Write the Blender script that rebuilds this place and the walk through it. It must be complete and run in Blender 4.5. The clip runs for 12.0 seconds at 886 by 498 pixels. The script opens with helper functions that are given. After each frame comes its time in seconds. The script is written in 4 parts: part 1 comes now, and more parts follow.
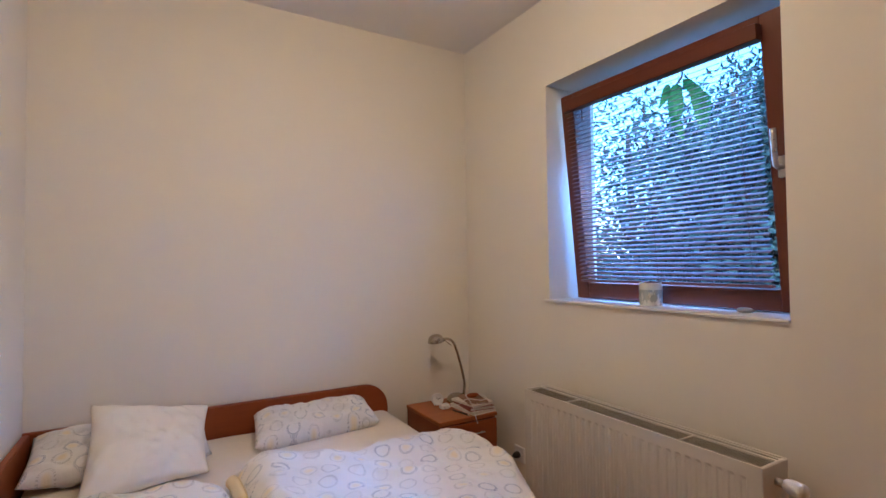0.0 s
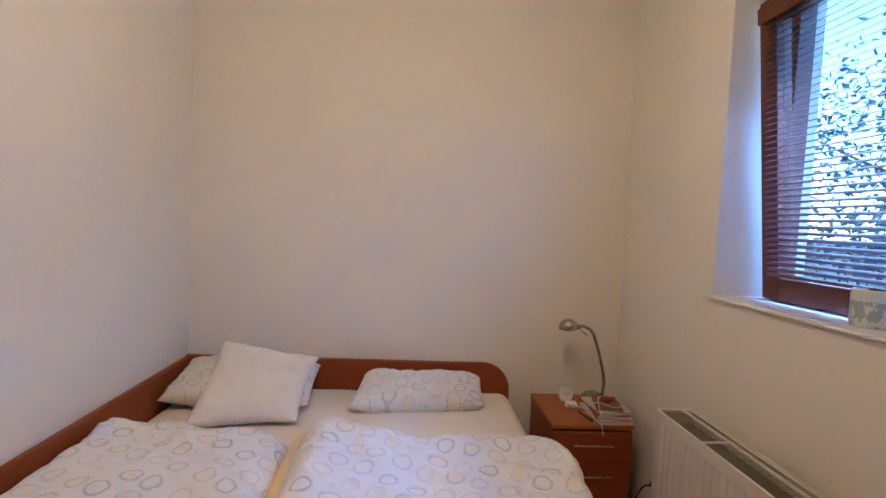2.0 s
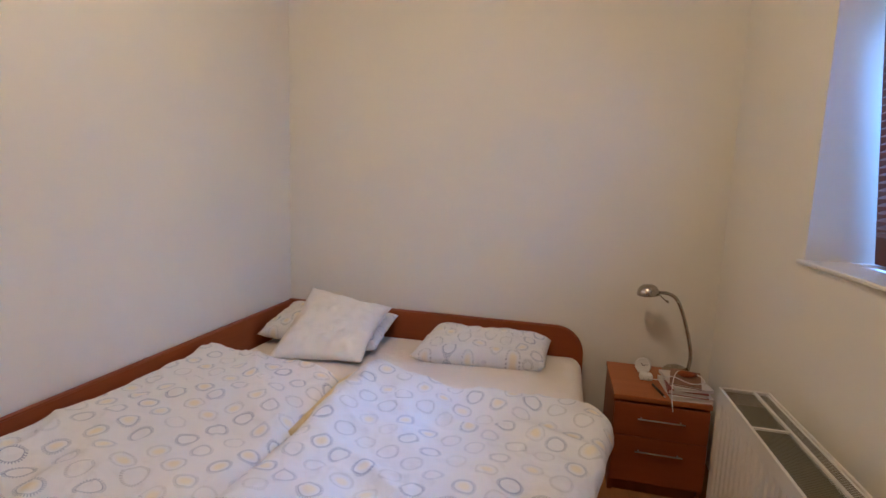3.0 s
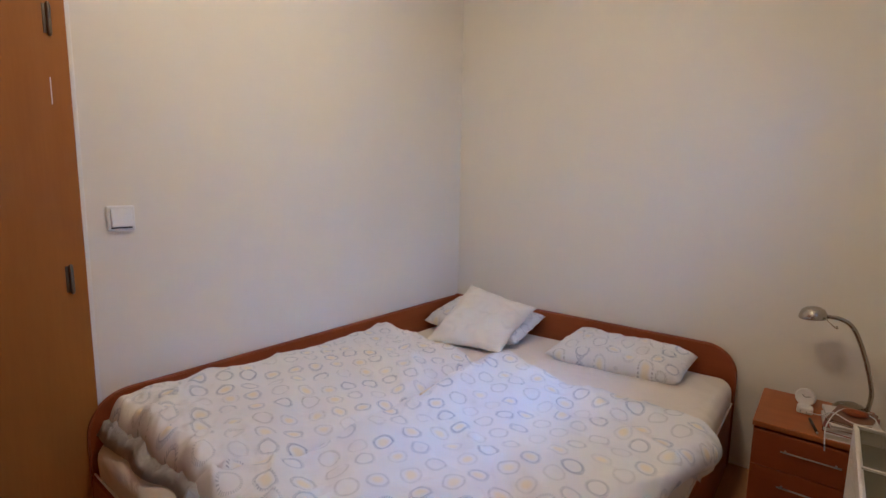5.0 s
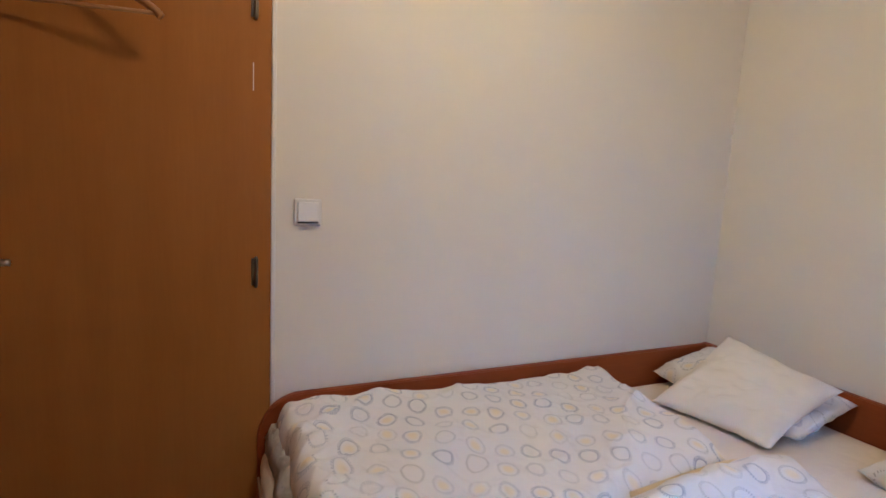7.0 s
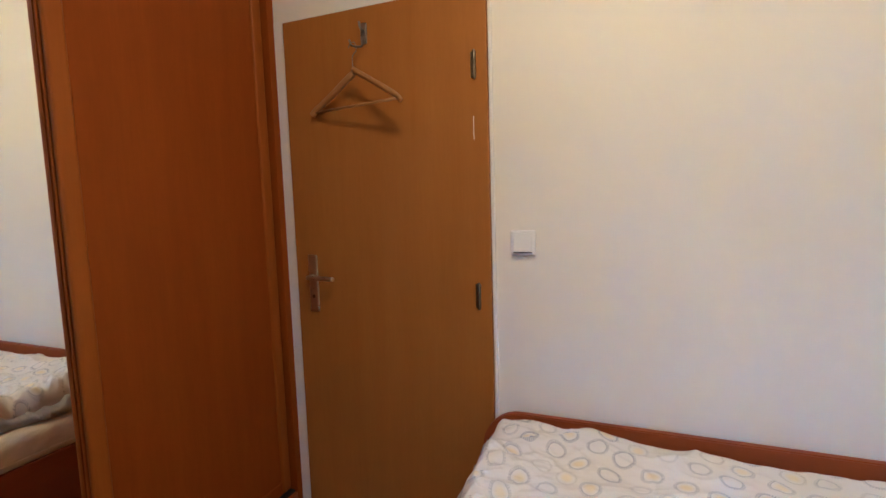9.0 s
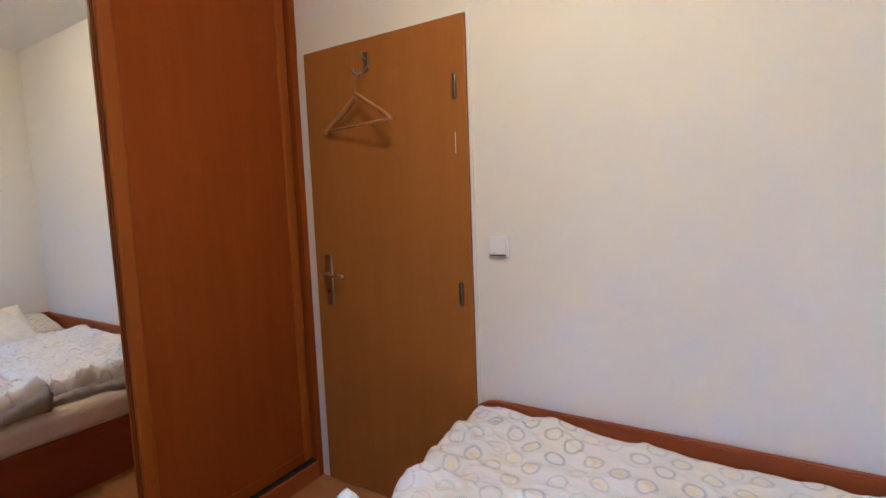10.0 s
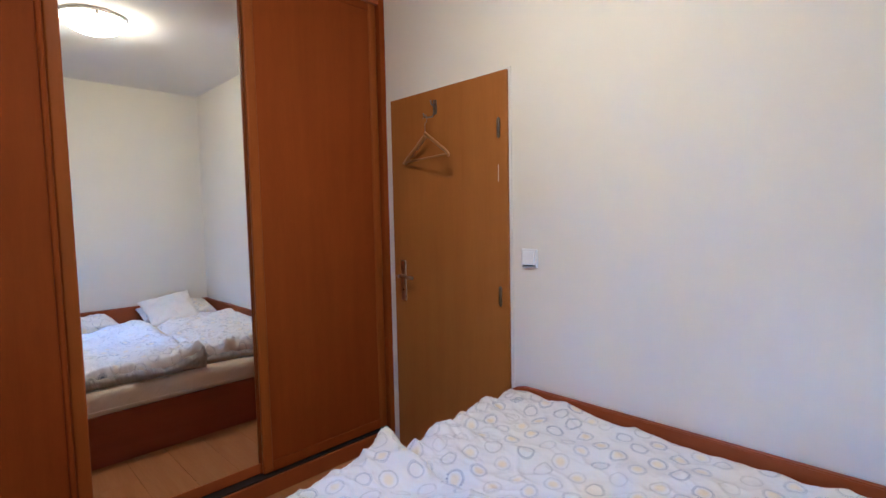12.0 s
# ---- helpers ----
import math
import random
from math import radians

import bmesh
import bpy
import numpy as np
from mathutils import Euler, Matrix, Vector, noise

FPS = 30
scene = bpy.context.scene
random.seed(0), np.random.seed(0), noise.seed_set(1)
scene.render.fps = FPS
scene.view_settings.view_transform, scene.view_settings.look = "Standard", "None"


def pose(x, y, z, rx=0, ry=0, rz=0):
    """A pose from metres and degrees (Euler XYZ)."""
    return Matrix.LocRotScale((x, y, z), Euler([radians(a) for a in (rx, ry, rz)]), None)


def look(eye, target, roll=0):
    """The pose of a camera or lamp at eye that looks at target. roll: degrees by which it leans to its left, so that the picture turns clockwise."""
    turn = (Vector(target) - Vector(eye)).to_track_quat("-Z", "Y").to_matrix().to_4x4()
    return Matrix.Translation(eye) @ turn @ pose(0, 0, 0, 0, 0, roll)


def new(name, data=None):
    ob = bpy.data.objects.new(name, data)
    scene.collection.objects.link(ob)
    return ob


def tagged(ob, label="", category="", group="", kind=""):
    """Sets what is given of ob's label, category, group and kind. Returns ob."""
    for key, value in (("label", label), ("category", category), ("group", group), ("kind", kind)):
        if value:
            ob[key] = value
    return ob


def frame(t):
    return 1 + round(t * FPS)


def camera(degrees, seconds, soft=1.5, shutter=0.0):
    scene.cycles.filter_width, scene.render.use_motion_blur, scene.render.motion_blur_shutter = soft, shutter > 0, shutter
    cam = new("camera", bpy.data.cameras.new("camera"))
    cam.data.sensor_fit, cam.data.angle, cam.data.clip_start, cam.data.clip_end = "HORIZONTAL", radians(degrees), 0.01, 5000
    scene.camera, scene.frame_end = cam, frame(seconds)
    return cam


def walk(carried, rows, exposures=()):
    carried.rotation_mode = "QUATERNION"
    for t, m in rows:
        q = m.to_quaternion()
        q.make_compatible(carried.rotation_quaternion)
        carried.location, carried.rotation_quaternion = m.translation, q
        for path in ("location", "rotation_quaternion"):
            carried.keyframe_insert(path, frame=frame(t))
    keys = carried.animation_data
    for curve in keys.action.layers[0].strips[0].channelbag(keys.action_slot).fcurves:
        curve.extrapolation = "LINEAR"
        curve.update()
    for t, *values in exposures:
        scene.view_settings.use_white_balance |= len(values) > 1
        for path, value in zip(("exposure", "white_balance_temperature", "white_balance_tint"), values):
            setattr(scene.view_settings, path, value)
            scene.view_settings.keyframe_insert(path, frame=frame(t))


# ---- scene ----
cam = camera(84.7, 12.0)
LAMP, SASH_DEG, SLAT_DEG, HANG_X = 4.1, 5.4, 18.0, 0.2
PATH = [
    (0, (0.475, 0.338, 1.25), (1.477, 2.068, 1.307), -0.7),
    (0.5, (0.572, 0.347, 1.244), (1.407, 2.164, 1.301), 0.2),
    (1, (0.671, 0.4, 1.248), (1.372, 2.273, 1.272), 2.1),
    (1.5, (0.86, 0.485, 1.265), (1.386, 2.414, 1.211), 3.6),
    (2, (1.039, 0.496, 1.277), (1.171, 2.489, 1.169), 2.7),
    (2.5, (1.243, 0.476, 1.28), (0.934, 2.442, 1.084), 2.5),
    (3, (1.418, 0.525, 1.255), (0.946, 2.449, 0.982), 2.0),
    (3.5, (1.609, 0.543, 1.257), (0.589, 2.238, 0.963), -0.4),
    (5.3, (1.81, 0.423, 1.3), (0.546, 1.952, 1.048), 0.8),
    (5.5, (1.813, 0.443, 1.278), (0.522, 1.955, 1.057), 0.8),
    (6, (1.768, 0.515, 1.281), (0.389, 1.945, 1.046), 1.5),
    (6.5, (1.622, 0.668, 1.264), (0.051, 1.883, 1.029), 2.5),
    (7, (1.521, 0.788, 1.267), (-0.29, 1.595, 1.005), 3.0),
    (7.5, (1.531, 0.962, 1.265), (-0.458, 1.02, 1.058), 4.4),
    (7.7, (1.537, 1.034, 1.257), (-0.445, 0.877, 1.046), 4.3),
    (9.3, (1.55, 1.48, 1.315), (-0.248, 0.627, 1.117), -1.9),
    (9.5, (1.557, 1.579, 1.316), (-0.203, 0.65, 1.116), -1.5),
    (10, (1.568, 1.732, 1.329), (-0.13, 0.693, 1.134), -2.2),
    (10.5, (1.595, 1.899, 1.332), (0.025, 0.674, 1.147), -1.5),
    (11, (1.627, 2.051, 1.355), (0.232, 0.632, 1.155), -0.5),
    (11.5, (1.681, 2.116, 1.35), (0.262, 0.721, 1.154), -0.9),
    (12, (1.743, 2.208, 1.352), (0.326, 0.802, 1.216), -1.2),
]

EXPOSURES = [(0, 3.92, 4540, 4), (2.5, 3.88, 4640, 2), (3.5, 3.87, 4510, -1), (5.5, 3.91, 4390, -1), (7.5, 3.98, 4570, -4), (9.5, 4.33, 4460, -5), (10.5, 4.32, 4120, -2), (12, 4.32, 3950, -2)]
walk(cam, [(t, look(eye, target, roll)) for t, eye, target, roll in PATH], EXPOSURES)

# ---- world, sun, exposure ----
world = bpy.data.worlds.new("world")
scene.world = world
world.use_nodes = True
wn = world.node_tree
sky = wn.nodes.new("ShaderNodeTexSky")
sky.sky_type = "NISHITA"
sky.sun_disc = False
sky.ozone_density = 6.0
sky.dust_density = 0.3
sky.sun_elevation = radians(50)
sky.sun_rotation = radians(217)
wn.links.new(sky.outputs[0], wn.nodes["Background"].inputs[0])
wn.nodes["Background"].inputs[1].default_value = 0.075
sun_data = bpy.data.lights.new("sun", "SUN")
sun_data.energy, sun_data.angle, sun_data.color = 0.5, radians(10), (1.0, 0.94, 0.85)
sun = new("sun", sun_data)
sun.matrix_world = look((-6, -8, 12), (0, 0, 0))
# the sky's light through the top of the window's opening
day_data = bpy.data.lights.new("window_daylight", "AREA")
day_data.shape, day_data.size, day_data.size_y = "RECTANGLE", 0.72, 0.06
day_data.energy, day_data.color, day_data.spread = 0.90, (0.27, 0.48, 1.0), radians(56)
daylight = new("window_daylight", day_data)
daylight.matrix_world = look((2.402, 1.61, 2.035), (1.75, 1.72, 0.50))

# ---- plan ----
XW, XE, YS, YN, ZC = 0.002, 2.1, -0.57, 2.85, 2.545
FZ = 0.06
WIN_Y0, WIN_Y1, WIN_Z0, WIN_Z1 = 1.080, 2.122, 1.062, 2.11
DOOR_Y0, DOOR_Y1, DOOR_Z = 0.115, 0.902, 1.980


# ---- materials ----
def nodes_of(name):
    m = bpy.data.materials.new(name)
    m.use_nodes = True
    return m, m.node_tree, m.node_tree.nodes["Principled BSDF"]


def N(nt, kind, **inputs):
    n = nt.nodes.new(kind)
    for k, v in inputs.items():
        n.inputs[k.replace("_", " ")].default_value = v
    return n


def mix_rgb(nt, fac, a, b):
    m = nt.nodes.new("ShaderNodeMix")
    m.data_type = "RGBA"
    for sock, v in ((m.inputs["Factor"], fac), (m.inputs["A"], a), (m.inputs["B"], b)):
        if hasattr(v, "links"):
            nt.links.new(v, sock)
        elif isinstance(v, (int, float)):
            sock.default_value = v
        else:
            sock.default_value = (*v, 1)
    return m.outputs["Result"]


def M(nt, op, a, b=None, c=None):
    n = nt.nodes.new("ShaderNodeMath")
    n.operation = op
    for i, v in enumerate((a, b, c)):
        if v is None:
            continue
        if hasattr(v, "links"):
            nt.links.new(v, n.inputs[i])
        else:
            n.inputs[i].default_value = v
    return n.outputs[0]


def bump(nt, bsdf, height, strength, distance):
    b = nt.nodes.new("ShaderNodeBump")
    b.inputs["Strength"].default_value, b.inputs["Distance"].default_value = strength, distance
    nt.links.new(height, b.inputs["Height"])
    nt.links.new(b.outputs[0], bsdf.inputs["Normal"])


def coords(nt, scale=(1, 1, 1), which="Object"):
    tc = nt.nodes.new("ShaderNodeTexCoord")
    mp = nt.nodes.new("ShaderNodeMapping")
    mp.inputs["Scale"].default_value = scale
    nt.links.new(tc.outputs[which], mp.inputs[0])
    return mp.outputs[0]


def noise_tex(nt, vec, scale, detail=3.0, rough=0.5):
    n = N(nt, "ShaderNodeTexNoise", Scale=scale, Detail=detail, Roughness=rough)
    nt.links.new(vec, n.inputs["Vector"])
    return n.outputs["Fac"]


def paint(name, colour, dirt=0.06, rough=0.85, grain=0.08, size=160):
    m, nt, b = nodes_of(name)
    v = coords(nt)
    big = noise_tex(nt, v, 1.6, 4)
    fine = noise_tex(nt, v, size, 3)
    dark = tuple(c * (1 - dirt) for c in colour)
    nt.links.new(mix_rgb(nt, big, dark, colour), b.inputs["Base Color"])
    b.inputs["Roughness"].default_value = rough
    b.inputs["Specular IOR Level"].default_value = 0.3
    bump(nt, b, fine, grain, 0.002)
    return m


def wood(name, dark, light, axis="z", rough=0.42, scale=1.0, coat=0.0, spec=0.32):
    m, nt, b = nodes_of(name)
    s = {"x": (1.2, 16, 16), "y": (16, 1.2, 16), "z": (16, 16, 1.2)}[axis]
    v = coords(nt, tuple(k * scale for k in s))
    broad = noise_tex(nt, v, 1.0, 5, 0.6)
    fine = noise_tex(nt, coords(nt, tuple(k * scale * 9 for k in s)), 1.0, 3, 0.6)
    blot = noise_tex(nt, coords(nt), 2.3, 3)
    ramp = M(nt, "SMOOTH_MIN", M(nt, "MULTIPLY_ADD", broad, 1.5, -0.28), 1.0, 0.1)
    col = mix_rgb(nt, ramp, dark, light)
    col = mix_rgb(nt, M(nt, "MULTIPLY", fine, 0.35), col, tuple(k * 0.55 for k in dark))
    col = mix_rgb(nt, M(nt, "MULTIPLY", blot, 0.25), col, tuple(k * 0.8 for k in light))
    nt.links.new(col, b.inputs["Base Color"])
    nt.links.new(M(nt, "MULTIPLY_ADD", blot, 0.14, rough - 0.07), b.inputs["Roughness"])
    b.inputs["Specular IOR Level"].default_value = spec
    b.inputs["Coat Weight"].default_value = coat
    b.inputs["Coat Roughness"].default_value = 0.25
    bump(nt, b, fine, 0.06, 0.001)
    return m


def plain(name, colour, rough=0.5, metal=0.0, vary=0.12, scale=60, relief=0.05):
    m, nt, b = nodes_of(name)
    v = coords(nt)
    f = noise_tex(nt, v, scale, 3)
    nt.links.new(mix_rgb(nt, f, tuple(c * (1 - vary) for c in colour), colour), b.inputs["Base Color"])
    nt.links.new(M(nt, "MULTIPLY_ADD", f, 0.16, rough - 0.08), b.inputs["Roughness"])
    b.inputs["Metallic"].default_value = metal
    bump(nt, b, f, relief, 0.001)
    return m


def cloth(name, colour, rings=False, weave=900, crumple=0.5):
    """Cotton; with rings, a print of sun-like rings of small ticks, some filled with pale yellow."""
    m, nt, b = nodes_of(name)
    tc = nt.nodes.new("ShaderNodeTexCoord")
    uv = tc.outputs["UV"]
    soft = noise_tex(nt, uv, 5.0, 4)
    col = mix_rgb(nt, soft, tuple(c * 0.93 for c in colour), colour)
    if rings:
        vor = nt.nodes.new("ShaderNodeTexVoronoi")
        vor.voronoi_dimensions = "2D"
        vor.inputs["Scale"].default_value = 12.2
        vor.inputs["Randomness"].default_value = 0.2
        turned = nt.nodes.new("ShaderNodeMapping")
        turned.inputs["Rotation"].default_value = (0, 0, 0.42)
        nt.links.new(uv, turned.inputs[0])
        uv = turned.outputs[0]
        nt.links.new(uv, vor.inputs["Vector"])
        sub = nt.nodes.new("ShaderNodeVectorMath")
        sub.operation = "SUBTRACT"
        nt.links.new(uv, sub.inputs[0])
        nt.links.new(vor.outputs["Position"], sub.inputs[1])
        sep = nt.nodes.new("ShaderNodeSeparateXYZ")
        nt.links.new(sub.outputs[0], sep.inputs[0])
        x, y = sep.outputs[0], sep.outputs[1]
        r = M(nt, "SQRT", M(nt, "ADD", M(nt, "MULTIPLY", x, x), M(nt, "MULTIPLY", y, y)))
        ang = M(nt, "ARCTAN2", y, x)
        rc = nt.nodes.new("ShaderNodeSeparateColor")
        nt.links.new(vor.outputs["Color"], rc.inputs[0])
        r1, r2, r3 = rc.outputs[0], rc.outputs[1], rc.outputs[2]
        size = M(nt, "MULTIPLY_ADD", r3, 0.004, 0.0205)
        d = M(nt, "SUBTRACT", r, size)
        tick = M(nt, "GREATER_THAN", M(nt, "SINE", M(nt, "MULTIPLY", ang, 30.0)), 0.30)
        inner = M(nt, "MULTIPLY", M(nt, "LESS_THAN", M(nt, "ABSOLUTE", d), 0.0008), M(nt, "LESS_THAN", r2, 0.5))
        spike = M(nt, "MULTIPLY", M(nt, "LESS_THAN", M(nt, "ABSOLUTE", M(nt, "SUBTRACT", d, 0.0036)), 0.0036), tick)
        ring = M(nt, "MAXIMUM", inner, spike)
        blob = M(nt, "MINIMUM", M(nt, "MAXIMUM", M(nt, "SUBTRACT", 1.7, M(nt, "DIVIDE", M(nt, "MULTIPLY", r, 2.0), size)), 0.0), 1.0)
        fill = M(nt, "MULTIPLY", blob, M(nt, "GREATER_THAN", r1, 0.58))
        tint = mix_rgb(nt, r1, (0.88, 0.83, 0.66), (0.80, 0.62, 0.24))
        col = mix_rgb(nt, M(nt, "MULTIPLY", fill, 0.45), col, tint)
        ink = mix_rgb(nt, r2, (0.10, 0.15, 0.28), (0.38, 0.36, 0.34))
        col = mix_rgb(nt, M(nt, "MULTIPLY", ring, M(nt, "MULTIPLY_ADD", r3, 0.40, 0.42)), col, ink)
    nt.links.new(col, b.inputs["Base Color"])
    b.inputs["Roughness"].default_value = 0.9
    b.inputs["Specular IOR Level"].default_value = 0.2
    b.inputs["Sheen Weight"].default_value = 0.15
    crease = noise_tex(nt, uv, 14.0, 5, 0.55)
    fold = M(nt, "ABSOLUTE", M(nt, "SUBTRACT", noise_tex(nt, uv, 6.5, 4, 0.5), 0.5))
    crease = M(nt, "ADD", crease, M(nt, "MULTIPLY", M(nt, "MINIMUM", M(nt, "MULTIPLY", fold, 9.0), 1.0), crumple))
    bump(nt, b, M(nt, "ADD", crease, M(nt, "MULTIPLY", noise_tex(nt, uv, weave, 1), 0.10)), crumple, 0.008)
    return m


WALL = paint("wall_paint", (0.80, 0.762, 0.672))
CEIL = paint("ceiling_paint", (0.82, 0.80, 0.77))
REVEAL = paint("reveal_paint", (0.80, 0.79, 0.77), 0.04)
WHITE = plain("white_enamel", (0.80, 0.78, 0.73), 0.35, vary=0.05)
PLASTIC = plain("white_plastic", (0.80, 0.79, 0.76), 0.35, vary=0.04)
PANEL = wood("wardrobe_panel", (0.235, 0.050, 0.0014), (0.295, 0.068, 0.0022), "z", 0.5, spec=0.08)
STILE = wood("wardrobe_stile", (0.27, 0.070, 0.003), (0.35, 0.098, 0.005), "z", 0.42, spec=0.15)
RAIL_X = wood("wardrobe_rail", (0.32, 0.075, 0.007), (0.42, 0.11, 0.012), "x", 0.42)
BEECH = wood("door_veneer", (0.33, 0.124, 0.016), (0.40, 0.163, 0.025), "z", 0.45, spec=0.22)
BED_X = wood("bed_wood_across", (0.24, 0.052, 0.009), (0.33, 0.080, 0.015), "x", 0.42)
BED_Y = wood("bed_wood_along", (0.24, 0.052, 0.009), (0.33, 0.080, 0.015), "y", 0.42)
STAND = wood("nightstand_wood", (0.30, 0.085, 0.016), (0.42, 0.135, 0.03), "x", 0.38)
# the top's wood made darker: shade on the upright faces put into the colour
STAND_Z = wood("nightstand_shaded_side_wood", (0.22, 0.055, 0.010), (0.32, 0.09, 0.018), "z", 0.4)
FRAME = wood("window_wood", (0.095, 0.019, 0.006), (0.15, 0.034, 0.010), "y", 0.35, coat=0.3)
FRAME_Z = wood("window_wood_upright", (0.095, 0.019, 0.006), (0.15, 0.034, 0.010), "z", 0.35, coat=0.3)
SLAT = plain("blind_slat", (0.19, 0.085, 0.085), 0.32, vary=0.15)
HOOK = plain("dull_steel", (0.32, 0.31, 0.30), 0.3, 1.0)
STEEL = plain("brushed_steel", (0.55, 0.54, 0.52), 0.32, 1.0)
CHROME = plain("satin_nickel", (0.60, 0.55, 0.47), 0.30, 1.0)
NICKEL = plain("lamp_nickel", (0.46, 0.42, 0.36), 0.25, 1.0)
BRONZE = plain("dark_bronze", (0.20, 0.17, 0.13), 0.35, 1.0)
BLACK = plain("black_plastic", (0.02, 0.02, 0.02), 0.45)
DARK = plain("dark_track", (0.035, 0.03, 0.028), 0.5, 0.3)
ENAMEL = plain("radiator_enamel", (0.70, 0.665, 0.60), 0.32, vary=0.05)
# both dark tones stand in for the shade in the radiator's slots
GRILLE_SHADE = plain("shaded_grille_steel", (0.22, 0.195, 0.135), 0.6)
GRILLE = plain("shaded_convector_steel", (0.15, 0.135, 0.105), 0.6)
SHEET = cloth("sheet_cotton", (0.78, 0.71, 0.62))
CUSHION = cloth("cushion_cotton", (0.82, 0.78, 0.70), crumple=0.16)
PRINT = cloth("ring_print_cotton", (0.78, 0.765, 0.75), True)
LINING = cloth("lining_cotton", (0.42, 0.41, 0.42), crumple=0.9)
FLOORM = wood("laminate", (0.40, 0.17, 0.055), (0.54, 0.26, 0.095), "y", 0.2, spec=0.5)
HANGER = wood("hanger_wood", (0.36, 0.17, 0.05), (0.50, 0.26, 0.09), "y", 0.4)

m, nt, b = nodes_of("mirror_glass")
b.inputs["Base Color"].default_value = (0.92, 0.935, 0.925, 1)
b.inputs["Metallic"].default_value, b.inputs["Roughness"].default_value = 1.0, 0.01
MIRROR = m
m, nt, b = nodes_of("window_glass")
b.inputs["Base Color"].default_value = (0.97, 0.99, 1.0, 1)
b.inputs["Roughness"].default_value, b.inputs["Transmission Weight"].default_value, b.inputs["IOR"].default_value = 0.0, 1.0, 1.45
GLASS = m
m, nt, b = nodes_of("lamp_dome_glass")
b.inputs["Base Color"].default_value = (0.9, 0.88, 0.84, 1)
b.inputs["Emission Color"].default_value = (1.0, 0.605, 0.292, 1)
# the glass's glow is shaped: brightest near its rim, to light the upper walls
dome_z = nt.nodes.new("ShaderNodeSeparateXYZ")
nt.links.new(coords(nt), dome_z.inputs[0])
by_height = M(nt, "MULTIPLY_ADD", dome_z.outputs[2], LAMP * 17.0, LAMP * 0.62)
# and made stronger towards the headboard corner, to brighten that side of the room
by_side = M(nt, "ADD", M(nt, "MULTIPLY", dome_z.outputs[0], -2.4), M(nt, "MULTIPLY_ADD", dome_z.outputs[1], 3.4, 1.0))
nt.links.new(M(nt, "MULTIPLY", by_height, by_side), b.inputs["Emission Strength"])
DOME = m


# ---- building helpers ----
def thing(name, origin, label, category, group="", kind=""):
    ob = new(name)
    ob.empty_display_size = 0.1
    ob.location = origin
    return tagged(ob, label, category, group, kind)


def base_of(ob):
    p = Vector((0, 0, 0))
    while ob is not None:
        p += ob.location
        ob = ob.parent
    return p


def part(name, bm, material, parent=None, label="", smooth=False):
    """One mesh, given in world metres, under a thing or a part."""
    if parent is not None:
        bmesh.ops.translate(bm, verts=bm.verts, vec=-base_of(parent))
    me = bpy.data.meshes.new(name)
    bm.to_mesh(me)
    bm.free()
    me.materials.append(material)
    if smooth:
        me.shade_smooth()
    ob = new(name, me)
    ob.parent = parent
    return tagged(ob, label) if label else ob


def setting(name, bm, material, label, category):
    return tagged(part(name, bm, material), label, category, kind="structure")


def box(x0, x1, y0, y1, z0, z1, bevel=0.0, bm=None, segs=2):
    own = bmesh.new()
    bmesh.ops.create_cube(own, size=1)
    for v in own.verts:
        v.co = Vector(((x0 + x1) / 2 + v.co.x * (x1 - x0), (y0 + y1) / 2 + v.co.y * (y1 - y0), (z0 + z1) / 2 + v.co.z * (z1 - z0)))
    if bevel:
        bmesh.ops.bevel(own, geom=own.edges[:], offset=bevel, segments=segs, affect="EDGES", profile=0.5)
    return own if bm is None else add(bm, own)


def add(bm, other):
    me = bpy.data.meshes.new("tmp")
    other.to_mesh(me)
    other.free()
    bm.from_mesh(me)
    bpy.data.meshes.remove(me)
    return bm


def boxes(*rows, bevel=0.0):
    bm = bmesh.new()
    for r in rows:
        box(*r, bevel=bevel, bm=bm)
    return bm


def lathe(profile, at, axis=(0, 0, 1), segs=28):
    """A turned body: profile rows of radius and height along axis."""
    bm = bmesh.new()
    q = Vector((0, 0, 1)).rotation_difference(Vector(axis))
    rings = []
    for r, h in profile:
        ring = []
        for i in range(segs):
            a = 2 * math.pi * i / segs
            ring.append(bm.verts.new(Vector(at) + q @ Vector((r * math.cos(a), r * math.sin(a), h))))
        rings.append(ring)
    for a, c in zip(rings, rings[1:]):
        for i in range(segs):
            j = (i + 1) % segs
            bm.faces.new((a[i], a[j], c[j], c[i]))
    bm.faces.new(rings[0][::-1])
    bm.faces.new(rings[-1])
    bmesh.ops.remove_doubles(bm, verts=bm.verts, dist=1e-5)
    bmesh.ops.recalc_face_normals(bm, faces=bm.faces)
    return bm


def spline(points, steps=10):
    """A smooth line through the points."""
    p = [Vector(q) for q in points]
    p = [2 * p[0] - p[1], *p, 2 * p[-1] - p[-2]]
    out = []
    for i in range(1, len(p) - 2):
        for k in range(steps):
            t = k / steps
            out.append(0.5 * (2 * p[i] + (p[i + 1] - p[i - 1]) * t + (2 * p[i - 1] - 5 * p[i] + 4 * p[i + 1] - p[i + 2]) * t * t
                              + (3 * p[i] - p[i - 1] - 3 * p[i + 1] + p[i + 2]) * t ** 3))
    return out + [p[-2]]


